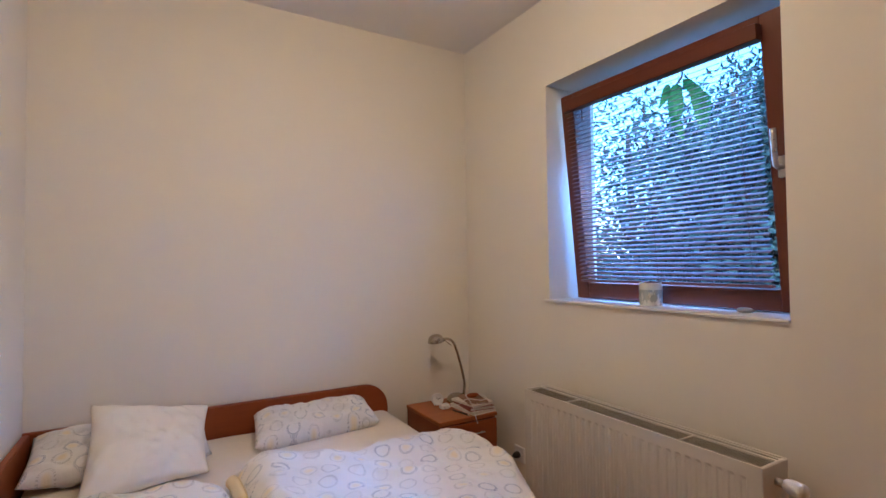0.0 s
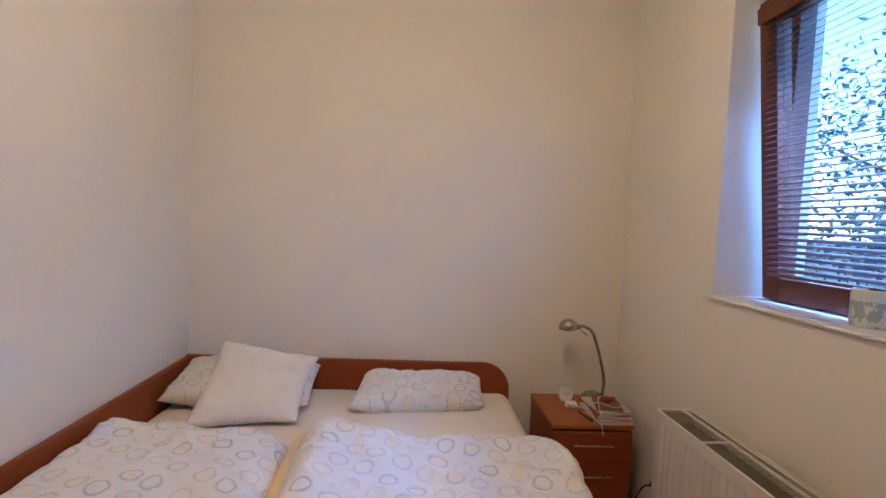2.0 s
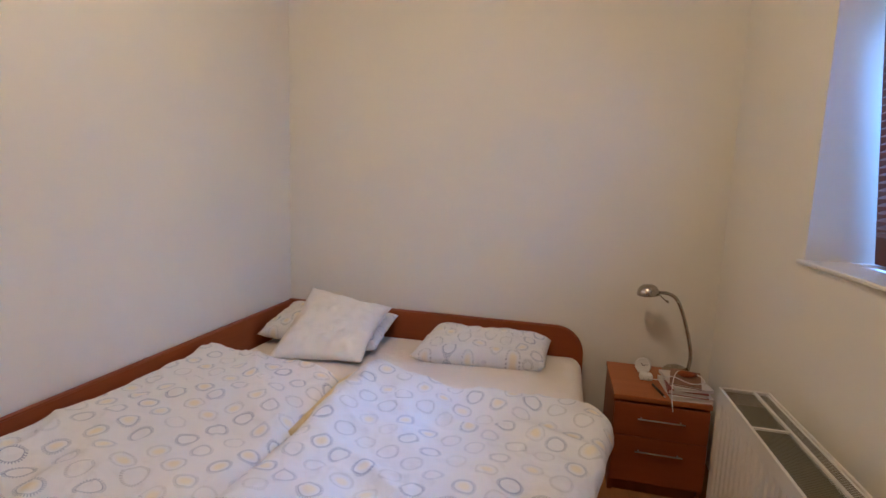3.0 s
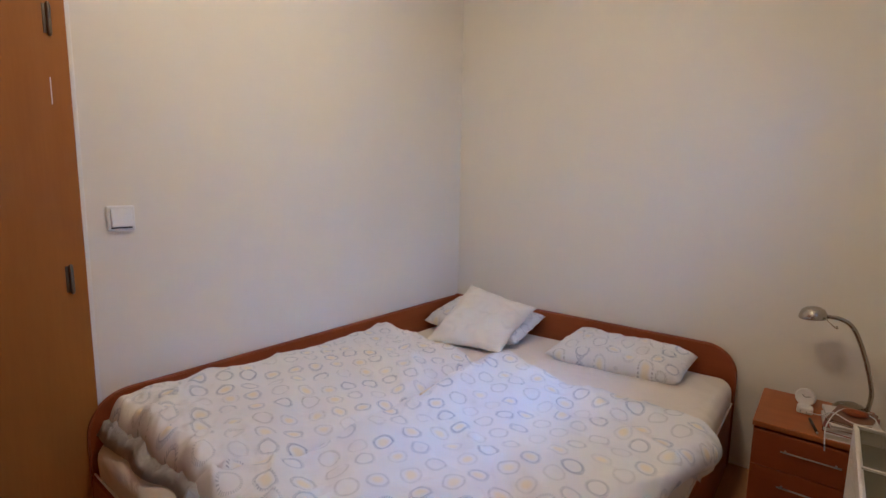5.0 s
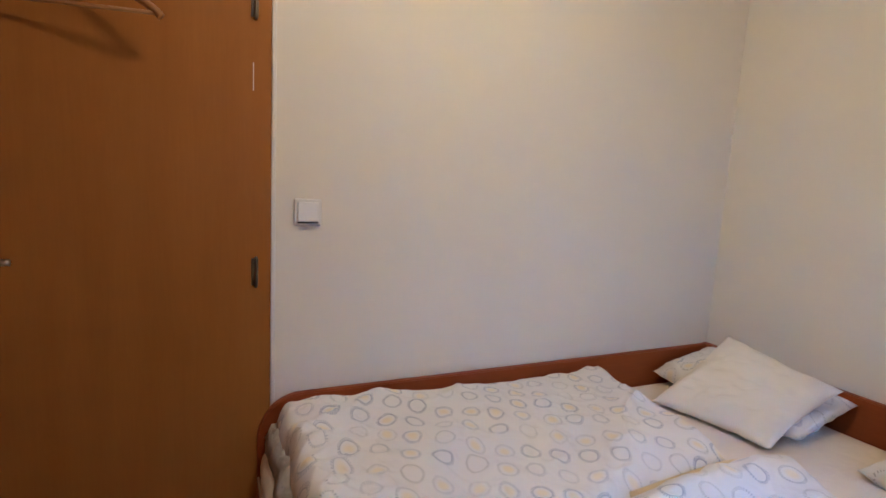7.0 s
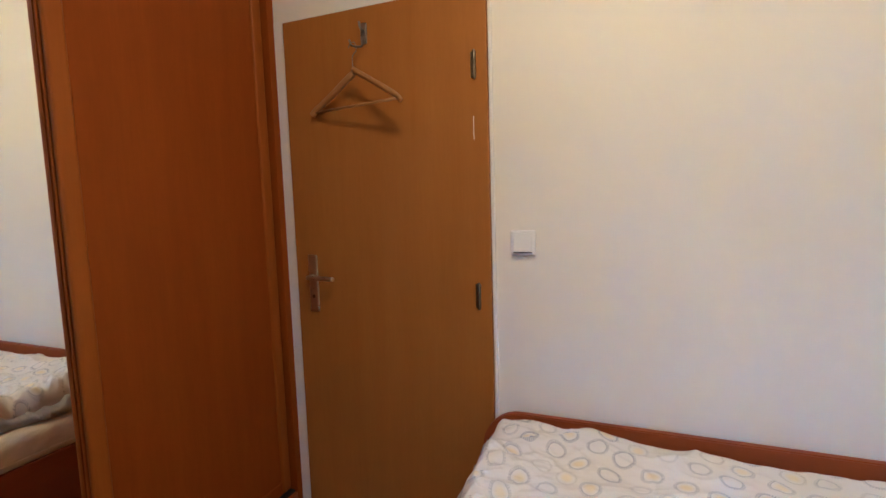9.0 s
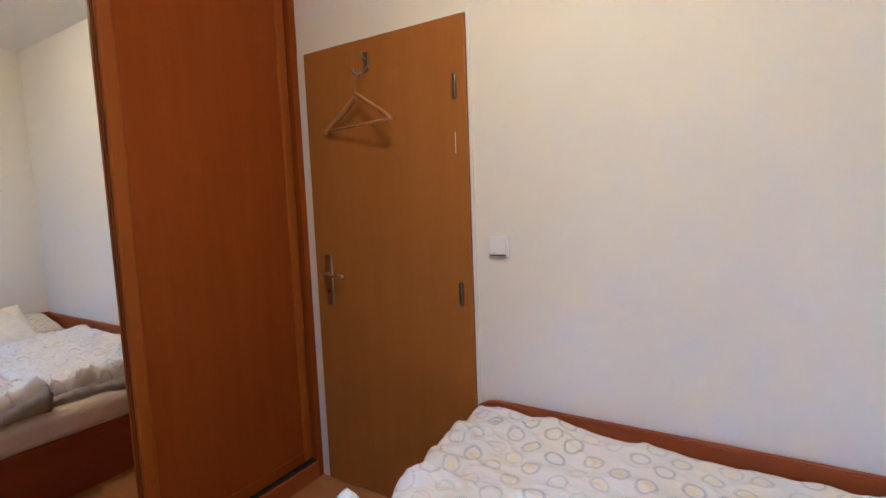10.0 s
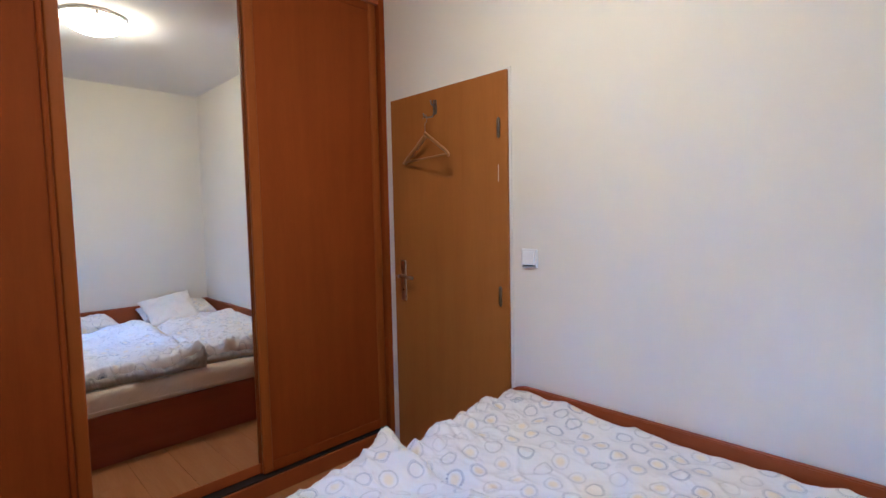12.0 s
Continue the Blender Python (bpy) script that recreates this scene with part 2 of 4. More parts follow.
def tube(points, radius, segs=10, flat=1.0):
    """A round bar along points; radius is a number or one for each point."""
    bm = bmesh.new()
    pts = [Vector(p) for p in points]
    side = None
    rings = []
    for i, p in enumerate(pts):
        d = (pts[min(i + 1, len(pts) - 1)] - pts[max(i - 1, 0)]).normalized()
        if side is None:
            side = d.orthogonal().normalized()
        side = (side - d * side.dot(d)).normalized()
        up = d.cross(side)
        r = radius if isinstance(radius, (int, float)) else radius[i]
        rings.append([bm.verts.new(p + r * (math.cos(a) * side + flat * math.sin(a) * up)) for a in (2 * math.pi * k / segs for k in range(segs))])
    for a, c in zip(rings, rings[1:]):
        for k in range(segs):
            j = (k + 1) % segs
            bm.faces.new((a[k], a[j], c[j], c[k]))
    bm.faces.new(rings[0][::-1])
    bm.faces.new(rings[-1])
    bmesh.ops.recalc_face_normals(bm, faces=bm.faces)
    return bm


def outline(points, depth, to_world, bevel=0.0):
    """A board of the given outline (2D), depth thick; to_world maps (u, v, w) to a place."""
    bm = bmesh.new()
    a = [bm.verts.new(to_world(u, v, 0)) for u, v in points]
    c = [bm.verts.new(to_world(u, v, depth)) for u, v in points]
    bm.faces.new(a[::-1])
    bm.faces.new(c)
    for i in range(len(a)):
        j = (i + 1) % len(a)
        bm.faces.new((a[i], a[j], c[j], c[i]))
    bmesh.ops.recalc_face_normals(bm, faces=bm.faces)
    if bevel:
        rim = [e for e in bm.edges if any(len(f.verts) > 4 for f in e.link_faces)]
        bmesh.ops.bevel(bm, geom=rim, offset=bevel, segments=2, affect="EDGES")
    return bm


def sheet_mesh(name, nu, nv, place, uv_of, material, parent, label="", under=None):
    """A cloth body: an upper and an under side of nu x nv cells that share their rim."""
    verts, faces, uvs = [], [], []
    top = {}
    for i in range(nu + 1):
        for j in range(nv + 1):
            top[i, j] = len(verts)
            verts.append(place(i / nu, j / nv, 1))
            uvs.append(uv_of(i / nu, j / nv))
    low = {}
    for i in range(nu + 1):
        for j in range(nv + 1):
            if i in (0, nu) or j in (0, nv):
                low[i, j] = top[i, j]
            else:
                low[i, j] = len(verts)
                verts.append(place(i / nu, j / nv, -1))
                uvs.append(uv_of(i / nu, j / nv))
    for i in range(nu):
        for j in range(nv):
            faces.append((top[i, j], top[i + 1, j], top[i + 1, j + 1], top[i, j + 1]))
            faces.append((low[i, j], low[i, j + 1], low[i + 1, j + 1], low[i + 1, j]))
    base = base_of(parent)
    me = bpy.data.meshes.new(name)
    me.from_pydata([tuple(Vector(v) - base) for v in verts], [], faces)
    layer = me.uv_layers.new(name="UVMap")
    for loop in me.loops:
        layer.data[loop.index].uv = uvs[loop.vertex_index]
    me.materials.append(material)
    me.shade_smooth()
    me.update()
    ob = new(name, me)
    ob.parent = parent
    return tagged(ob, label) if label else ob


def fbm(x, y, z=0.0, octaves=3):
    s, a, f = 0.0, 1.0, 1.0
    for _ in range(octaves):
        s += a * noise.noise((x * f, y * f, z + 7.3 * f))
        a, f = a * 0.5, f * 2.1
    return s


# ---- the room ----
T = 0.33
WZ = FZ - 0.008
setting("floor", box(XW - T, XE + T, YS - T, YN + T, -0.41, WZ), FLOORM, "subfloor under light wood laminate boards", "floor")
setting("ceiling", box(XW - T, XE + T, YS - T, YN + T, ZC, ZC + 0.2), CEIL, "plain white painted ceiling", "ceiling")
setting("wall_north", box(XW - T, XE + T, YN, YN + T, WZ, ZC), WALL, "smooth cream painted wall behind the headboard", "wall")
setting("wall_south", box(XW - T, XE + T, YS - T, YS, WZ, ZC), WALL, "cream painted wall behind the wardrobe", "wall")
setting("wall_west", boxes((XW - T, XW, YS, DOOR_Y0 + 0.02, WZ, ZC), (XW - T, XW, DOOR_Y1 - 0.02, YN, WZ, ZC),
                           (XW - T, XW, DOOR_Y0 + 0.02, DOOR_Y1 - 0.02, DOOR_Z - 0.02, ZC)), WALL, "smooth cream painted wall with a doorway", "wall")
setting("wall_east", boxes((XE, XE + T, YS, WIN_Y0, WZ, ZC), (XE, XE + T, WIN_Y1, YN, WZ, ZC), (XE, XE + T, WIN_Y0, WIN_Y1, WZ, WIN_Z0),
                           (XE, XE + T, WIN_Y0, WIN_Y1, WIN_Z1, ZC)), WALL, "smooth cream painted wall with a deep window opening", "wall")


# ---- door ----
def build_door():
    d = tagged(new("door_1"), "closed honey-coloured wooden door in a white steel frame", "door", kind="structure")
    d.location = (XW, DOOR_Y0, FZ)
    f = bmesh.new()
    w = 0.055
    for r in ((XW - 0.1, XW + 0.006, DOOR_Y0 - w, DOOR_Y0 - 0.001, FZ, DOOR_Z + 0.012), (XW - 0.1, XW + 0.006, DOOR_Y1 + 0.001, DOOR_Y1 + 0.014, FZ, DOOR_Z + 0.012),
              (XW - 0.1, XW + 0.005, DOOR_Y0 - 0.001, DOOR_Y1 + 0.001, DOOR_Z + 0.002, DOOR_Z + 0.012)):
        box(*r, bevel=0.003, bm=f)
    part("door_frame", f, WHITE, d, "white enamelled steel door frame")
    leaf = part("door_leaf", box(XW - 0.03, XW + 0.016, DOOR_Y0, DOOR_Y1, FZ + 0.006, DOOR_Z, 0.003), BEECH, d)
    for z in (1.735, 0.985):
        h = bmesh.new()
        y = DOOR_Y1 - 0.041
        add(h, lathe([(0.0, -0.047), (0.0035, -0.045), (0.0062, -0.038), (0.0062, -0.002), (0.005, 0), (0.0062, 0.002), (0.0062, 0.038), (0.0035, 0.045), (0.0, 0.047)], (XW + 0.022, y, z), segs=14))
        box(XW + 0.0155, XW + 0.019, y - 0.013, y + 0.005, z - 0.04, z + 0.04, 0.001, h)
        part("hinge", h, BRONZE, d, "dark metal door hinge", True)
    y = DOOR_Y0 + 0.080
    plate = part("handle_plate", box(XW + 0.0155, XW + 0.024, y - 0.02, y + 0.02, 0.895, 1.115, 0.004), CHROME, d, "long nickel handle plate")
    arm = spline([(XW + 0.022, y, 1.032), (XW + 0.05, y, 1.032), (XW + 0.062, y + 0.012, 1.032), (XW + 0.063, y + 0.06, 1.031), (XW + 0.06, y + 0.115, 1.029)], 6)
    part("lever", tube(arm, 0.0085, 10), CHROME, plate, smooth=True)
    part("keyhole", lathe([(0.006, 0), (0.006, 0.0015)], (XW + 0.0238, y, 0.955), (1, 0, 0), 12), BLACK, plate)
    part("scratch", box(XW + 0.0155, XW + 0.0166, DOOR_Y1 - 0.0495, DOOR_Y1 - 0.0468, 1.50, 1.575), SHEET, d, "thin pale scrape in the veneer")


build_door()


# ---- window: fixed frame, tilted sash, sill ----
def build_window():
    w = tagged(new("window_1"), "dark brown wooden window with its sash tilted inwards", "window", kind="structure")
    w.location = (XE + 0.25, WIN_Y0, WIN_Z0)
    fx0, fx1 = XE + 0.205, XE + 0.265
    fw = 0.04
    part("window_frame", boxes((fx0, fx1, WIN_Y0, WIN_Y0 + fw, WIN_Z0 + 0.012, WIN_Z1), (fx0, fx1, WIN_Y1 - fw, WIN_Y1, WIN_Z0 + 0.012, WIN_Z1),
                               (fx0, fx1, WIN_Y0 + fw, WIN_Y1 - fw, WIN_Z0 + 0.012, WIN_Z0 + 0.06), (fx0, fx1, WIN_Y0 + fw, WIN_Y1 - fw, WIN_Z1 - fw, WIN_Z1), bevel=0.003), FRAME_Z, w)
    return w


SASH_Y0, SASH_Y1, SASH_Z0, SASH_Z1 = WIN_Y0 + 0.015, WIN_Y1 - 0.045, WIN_Z0 + 0.016, WIN_Z0 + 0.993
SASH_X, SASH_LEAN = XE + 0.200, radians(SASH_DEG)


def on_sash(x, y, z):
    """From the shut sash to the tilted one: x is towards the room from its outer face, z up from its lower edge."""
    c, s = math.cos(SASH_LEAN), math.sin(SASH_LEAN)
    return Vector((SASH_X - x * c - z * s, y, SASH_Z0 + z * c - x * s))


def sash_part(name, bm, material, parent, label="", smooth=False):
    for v in bm.verts:
        v.co = on_sash(*v.co)
    bmesh.ops.recalc_face_normals(bm, faces=bm.faces)
    return part(name, bm, material, parent, label, smooth)


def build_sash(w):
    H, sw = SASH_Z1 - SASH_Z0, 0.075
    bm = bmesh.new()
    for r in ((0, 0.055, SASH_Y0, SASH_Y0 + sw, 0, H), (0, 0.055, SASH_Y1 - sw, SASH_Y1, 0, H)):
        box(*r, bevel=0.004, bm=bm)
    sash = sash_part("sash", bm, FRAME_Z, w, "tilted brown wooden sash")
    bm = boxes((0, 0.054, SASH_Y0 + sw, SASH_Y1 - sw, 0, sw), (0, 0.054, SASH_Y0 + sw, SASH_Y1 - sw, H - sw, H), bevel=0.004)
    sash_part("sash_rail", bm, FRAME, sash)
    bm = bmesh.new()
    box(0.030, 0.034, SASH_Y0 + sw, SASH_Y1 - sw, sw, H - sw, bm=bm)
    pane = sash_part("pane", bm, GLASS, sash, "clear glass pane")
    pane.visible_shadow = False
    zh = 0.475
    bm = box(0.055, 0.066, SASH_Y0 + 0.022, SASH_Y0 + 0.05, zh - 0.035, zh + 0.035, 0.004)
    add(bm, tube(spline([(0.062, SASH_Y0 + 0.036, zh), (0.095, SASH_Y0 + 0.036, zh), (0.105, SASH_Y0 + 0.036, zh + 0.02), (0.105, SASH_Y0 + 0.036, zh + 0.12)], 6), 0.0105, 10, 0.8))
    sash_part("handle", bm, CHROME, sash, "silver window handle turned upwards", True)
    return H, sw


window = build_window()
SASH_H, SASH_W = build_sash(window)
setting("window_sill", box(XE - 0.012, XE + 0.204, WIN_Y0 - 0.002, WIN_Y1 + 0.026, WIN_Z0 - 0.005, WIN_Z0 + 0.006, 0.003), WHITE, "white window sill with rounded edge", "window sill")


def build_blind():
    b = thing("venetian_blind", on_sash(0.06, (SASH_Y0 + SASH_Y1) / 2, SASH_W), "brown venetian blind lowered over the tilted window sash", "blind")
    y0, y1 = SASH_Y0 + 0.082, SASH_Y1 - 0.058
    top = SASH_H - 0.055
    bm = box(0.055, 0.092, y0 - 0.014, y1 + 0.02, top - 0.03, top + 0.022, 0.003)
    sash_part("headrail", bm, FRAME, b, "brown headrail box")
    n, pitch = 41, (top - 0.03 - SASH_W - 0.014) / 41.5
    wide, tilt = 0.0255, radians(SLAT_DEG)
    for k in range(n):
        z = top - 0.04 - k * pitch
        bm = bmesh.new()
        rows = []
        for s in (-1, -0.5, 0, 0.5, 1):
            u = s * wide / 2
            crown = 0.0016 * (1 - s * s)
            x, h = 0.074 + u * math.cos(tilt), z - u * math.sin(tilt) + crown
            rows.append([bm.verts.new((x, y, h)) for y in (y0, y1)] + [bm.verts.new((x, y, h - 0.0006)) for y in (y0, y1)])
        for a, c in zip(rows, rows[1:]):
            bm.faces.new((a[0], a[1], c[1], c[0]))
            bm.faces.new((a[2], c[2], c[3], a[3]))
        for a, c in ((rows[0][0:2], rows[0][2:4]), (rows[-1][0:2], rows[-1][2:4])):
            bm.faces.new((a[0], c[0], c[1], a[1]))
        sash_part("slat", bm, SLAT, b)
    bm = box(0.064, 0.084, y0, y1, top - 0.045 - n * pitch, top - 0.035 - n * pitch, 0.002)
    sash_part("bottom_rail", bm, SLAT, b)
    for f in (0.07, 0.5, 0.93):
        y = y0 + f * (y1 - y0)
        for x in (0.061, 0.0875):
            bm = bmesh.new()
            box(x - 0.0006, x + 0.0006, y - 0.0008, y + 0.0008, top - 0.04 - n * pitch, top - 0.03, bm=bm)
            sash_part("ladder_cord", bm, SLAT, b)


build_blind()


# ---- built-in wardrobe with sliding doors ----
def build_wardrobe():
    w = thing("wardrobe", (1.06, -0.27, FZ), "built-in reddish-brown wooden wardrobe with sliding doors and a mirror", "wardrobe")
    F = 0.066
    part("side_panel", box(XW + 0.003, XW + 0.038, YS + 0.01, F, FZ, ZC - 0.003, 0.002), PANEL, w)
    part("side_panel", box(XE - 0.038, XE - 0.003, YS + 0.01, F, FZ, ZC - 0.003, 0.002), PANEL, w)
    part("back_panel", box(XW + 0.038, XE - 0.038, YS + 0.004, YS + 0.02, FZ + 0.02, ZC - 0.01), PANEL, w)
    part("plinth", box(XW + 0.039, XE - 0.039, -0.06, F + 0.004, FZ, 0.140, 0.003), RAIL_X, w)
    part("top_rail", box(XW + 0.039, XE - 0.039, 0.046, F - 0.002, 2.50, ZC - 0.004, 0.002), RAIL_X, w)
    part("top_track", box(XW + 0.039, XE - 0.039, -0.055, 0.044, 2.505, ZC - 0.005), DARK, w, "dark metal sliding track")
    part("bottom_track", box(XW + 0.04, XE - 0.04, -0.04, 0.058, 0.1402, 0.148), DARK, w, "dark metal sliding track")

    def sliding(x0, x1, y, glass, label, sw=0.06, stile=None):
        z0, z1 = 0.154, 2.512
        back = box(x0 + 0.004, x1 - 0.004, y - 0.03, y - 0.0225, z0 + 0.004, z1 - 0.004)
        door = part("sliding_door", back, PANEL, w, label)
        for a in (x0, x1 - sw):
            part("stile", box(a, a + sw, y - 0.022, y, z0, z1, 0.008, segs=3), stile or STILE, door)
        for a in (z0, z1 - 0.05):
            part("rail", box(x0 + sw, x1 - sw, y - 0.022, y - 0.004, a, a + 0.05, 0.002), RAIL_X if glass else PANEL, door)
        if glass:
            part("mirror", box(x0 + sw - 0.004, x1 - sw + 0.004, y - 0.0222, y - 0.006, z0 + 0.046, z1 - 0.046), MIRROR, door, "clear mirror panel")
        else:
            part("door_panel", box(x0 + sw - 0.004, x1 - sw + 0.004, y - 0.022, y - 0.010, z0 + 0.046, z1 - 0.046), PANEL, door)
        for a in (x0 - 0.003, x1 + 0.0005):
            part("edge_strip", box(a, a + 0.0025, y - 0.029, y - 0.021, z0, z1), PANEL, door, "brown brush strip")

    sliding(XW + 0.045, 0.784, 0.045, False, "brown wooden sliding door with lighter stiles", sw=0.048)
    sliding(0.62, 1.477, 0.019, True, "sliding door with a tall mirror", sw=0.047)
    sliding(1.481, XE - 0.046, 0.045, False, "plain brown wooden sliding door", sw=0.02, stile=PANEL)


build_wardrobe()

# ---- bed ----
BX0, BX1, BY0, BY1 = XW + 0.004, 1.545, 0.865, YN - 0.005
MZ = 0.47


def rounded_end(length, height, low, radius, steps=10):
    """The outline of a board whose far upper corner is a round shoulder."""
    pts = [(0, low), (length, low), (length, height - radius)]
    for i in range(1, steps + 1):
        a = math.pi / 2 * i / steps
        pts.append((length - radius + radius * math.cos(a), height - radius + radius * math.sin(a)))
    return pts + [(0, height)]


def build_bed():
    b = thing("bed", (0.78, 1.85, FZ), "reddish-brown wooden double bed frame pushed into the corner", "bed")
    part("headboard", outline(rounded_end(BX1 - BX0 + 0.005, 0.60, FZ, 0.13), 0.028, lambda u, v, w: (BX0 + u, BY1 - w, v), 0.004), BED_X, b)
    part("side_board", outline(rounded_end(BY1 - 0.03 - BY0, 0.598, FZ, 0.13), 0.026, lambda u, v, w: (BX0 + w, BY1 - 0.03 - u, v), 0.004), BED_Y, b)
    part("foot_panel", box(BX0 + 0.028, BX1, BY0, BY0 + 0.025, FZ, 0.336, 0.003), BED_X, b)
    part("side_rail", box(BX1 - 0.026, BX1, BY0 + 0.026, BY1 - 0.03, FZ, 0.336, 0.003), BED_Y, b)
    for k in range(12):
        y = BY0 + 0.1 + k * 0.155
        part("bed_slat", box(BX0 + 0.03, BX1 - 0.028, y, y + 0.07, 0.29, 0.308), HANGER, b)
    return b


build_bed()


def soft_block(x0, x1, y0, y1, z0, z1, r, parent, name, material, sag=0.004):
    bm = box(x0, x1, y0, y1, z0, z1, r, segs=5)
    bmesh.ops.subdivide_edges(bm, edges=[e for e in bm.edges if e.calc_length() > 0.1], cuts=24, use_grid_fill=True)
    for v in bm.verts:
        k = fbm(v.co.x * 3, v.co.y * 3, v.co.z * 3)
        v.co += Vector((0, 0, 1)) * k * sag + Vector((fbm(v.co.y * 5, v.co.z * 9, 3), fbm(v.co.x * 5, v.co.z * 9, 5), 0)) * sag
    uv = bm.loops.layers.uv.new("UVMap")
    for f in bm.faces:
        for l in f.loops:
            l[uv].uv = (l.vert.co.x + l.vert.co.z, l.vert.co.y + l.vert.co.z * 0.5)
    return part(name, bm, material, parent, smooth=True)


mattress = thing("mattress", (0.78, 1.85, 0.31), "thick mattress in a cream fitted sheet on the bed frame", "mattress")
soft_block(BX0 + 0.032, BX1 - 0.001, BY0 + 0.006, BY1 - 0.032, 0.31, MZ, 0.058, mattress, "fitted_sheet", SHEET)
part("mattress_seam", tube(spline([(BX0 + 0.06, BY0 + 0.001, 0.362), (0.5, BY0 + 0.003, 0.362), (1.1, BY0 + 0.002, 0.362), (BX1 - 0.03, BY0 + 0.004, 0.362), (BX1 + 0.001, BY0 + 0.05, 0.362), (BX1 + 0.002, 1.6, 0.362), (BX1, BY1 - 0.06, 0.362)], 8), 0.0035, 8), SHEET, mattress, smooth=True)


# ---- duvets ----
def bell(x, mid, wide):
    return math.exp(-((x - mid) / wide) ** 2)


def duvet(name, label, c00, c10, c11, c01, lift, seed, edge_wave=0.02, drape=None, corner=None, hem=None, crushed=1.0, waist=0.0):
    """A duvet over the mattress. Corners: foot at the wall side, foot at the far side, head at the far side, head at the wall side.
    lift(u, v): height of its upper side over the mattress."""
    d = thing(name, (0.5 * (c00[0] + c10[0]), 0.5 * (c00[1] + c01[1]), MZ), label, "duvet", "duvets on the bed")
    W, L = c10[0] - c00[0], c01[1] - c00[1]

    def plan(u, v):
        x = (c00[0] * (1 - u) + c10[0] * u) * (1 - v) + (c01[0] * (1 - u) + c11[0] * u) * v
        y = (c00[1] * (1 - u) + c10[1] * u) * (1 - v) + (c01[1] * (1 - u) + c11[1] * u) * v
        x += edge_wave * fbm(v * 3.2, u * 1.3, seed) * 0.6 * u * 2
        y += edge_wave * fbm(u * 3.6, v * 1.2, seed + 4)
        x -= waist * u * 4 * v * (1 - v)
        if hem:
            y += hem(u) * v ** 3
        return x, y

    def place(u, v, side):
        x, y = plan(u, v)
        eu, ev = min(u, 1 - u) * W, min(v, 1 - v) * L
        pu = math.sqrt(max(0.0, 1 - (1 - min(eu / 0.065, 1)) ** 2))
        pv = math.sqrt(max(0.0, 1 - (1 - min(ev / (0.045 if v < 0.5 else 0.085), 1)) ** 2))
        puff = pu * pv
        if side < 0:
            z = MZ + 0.004
        else:
            folds = 0.028 * fbm(x * 2.4, y * 2.4, seed) + 0.026 * (1 - min(1, abs(fbm(x * 3.1 + 1.2 * y, y * 2.2, seed + 2, 2)))) ** 4 - 0.006
            fine = 0.005 * fbm(x * 9, y * 9, seed + 9, 4) + 0.007 * (1 - min(1, abs(fbm(x * 7.0 - 2 * y, y * 6.0, seed + 12, 2)))) ** 5
            foot = max(0.0, 1 - v * 4.0)
            crush = crushed * foot * 0.03 * fbm(x * 12, y * 4, seed + 1, 2)
            fine += crush + crushed * foot * 0.016 * (1 - min(1, 1.5 * abs(fbm(x * 15 + 3 * y, y * 9, seed + 21, 3)))) ** 2
            ridge = (1 - min(1, 2.2 * abs(fbm(x * 9 + 5 * y, y * 3 - 2 * x, seed + 31, 2)))) ** 3
            fine += 0.012 * ridge * (0.25 + 0.75 * foot + 0.5 * bell(u, 1.0 if seed < 1.5 else 0.0, 0.22))
            z = MZ + 0.004 + puff * (lift(u, v) + folds + fine)
            if corner:
                z += corner(u, v)
        if drape and x > drape:
            over, h = x - drape, max(z - MZ, 0.03)
            if side < 0:
                h = 0.005
            a = min(over / 0.085, math.pi / 2 * 0.97)
            hang = max(0.0, over - 0.085 * math.pi / 2 * 0.97)
            x = drape + h * math.sin(a) + 0.012 * fbm(y * 7, z * 3, seed) * min(1, hang * 8)
            z = MZ + 0.004 + h * math.cos(a) - hang
        return (x, y, z)

    def lower(u, v, side):
        x, y, z = place(u, 0.30 * v, 1)
        y -= (0.026 + 0.014 * fbm(u * 4, 1.5, seed + 6, 4)) * (1 - v)
        e = min(min(u, 1 - u) * W, 0.30 * v * L)
        puff = math.sqrt(max(0.0, 1 - (1 - min(e / 0.03, 1)) ** 2))
        if drape and x > drape:
            return (x - 0.008, y, z - 0.01)
        low = MZ + 0.003 + (0 if side < 0 else puff * (0.036 + 0.020 * fbm(x * 11, y * 13, seed + 8, 4) + 0.026 * (1 - min(1, 1.6 * abs(fbm(x * 6 + 4 * y, y * 17, seed + 3, 3)))) ** 2) + (corner(u, 0.3 * v) * 0.8 if corner else 0.0))
        # stay under the cover away from the open edge
        return (x, y, low if v < 0.12 else min(low, max(z - 0.012, MZ + 0.002)))

    sheet_mesh("folded_edge", 90, 24, lower, lambda u, v: (seed * 3.7 + u * W, seed + v * 0.4), LINING, d, "grey underside folded out at the foot")
    sheet_mesh("cover", 150, 200, place, lambda u, v: tuple(k + seed * 1.7 for k in plan(u, v)), PRINT, d)
    return d


def lift_left(u, v):
    y = 0.92 + v * 1.27
    along = 0.050 * bell(y, 1.25, 0.20) + 0.020 * bell(y, 1.93, 0.16) + 0.014 * bell(y, 2.10, 0.10)
    return 0.070 + (0.022 + along) * max(0, 1 - u / 0.6) + 0.030 * bell(v, 0.05, 0.13) - 0.018 * bell(u, 1.0, 0.2) + 0.010 * bell(v, 0.90, 0.09)


def lift_right(u, v):
    return 0.072 + 0.020 * bell(u, 0.08, 0.1) + 0.015 * bell(v, 0.92, 0.08) + 0.012 * bell(u, 0.72, 0.12) * v


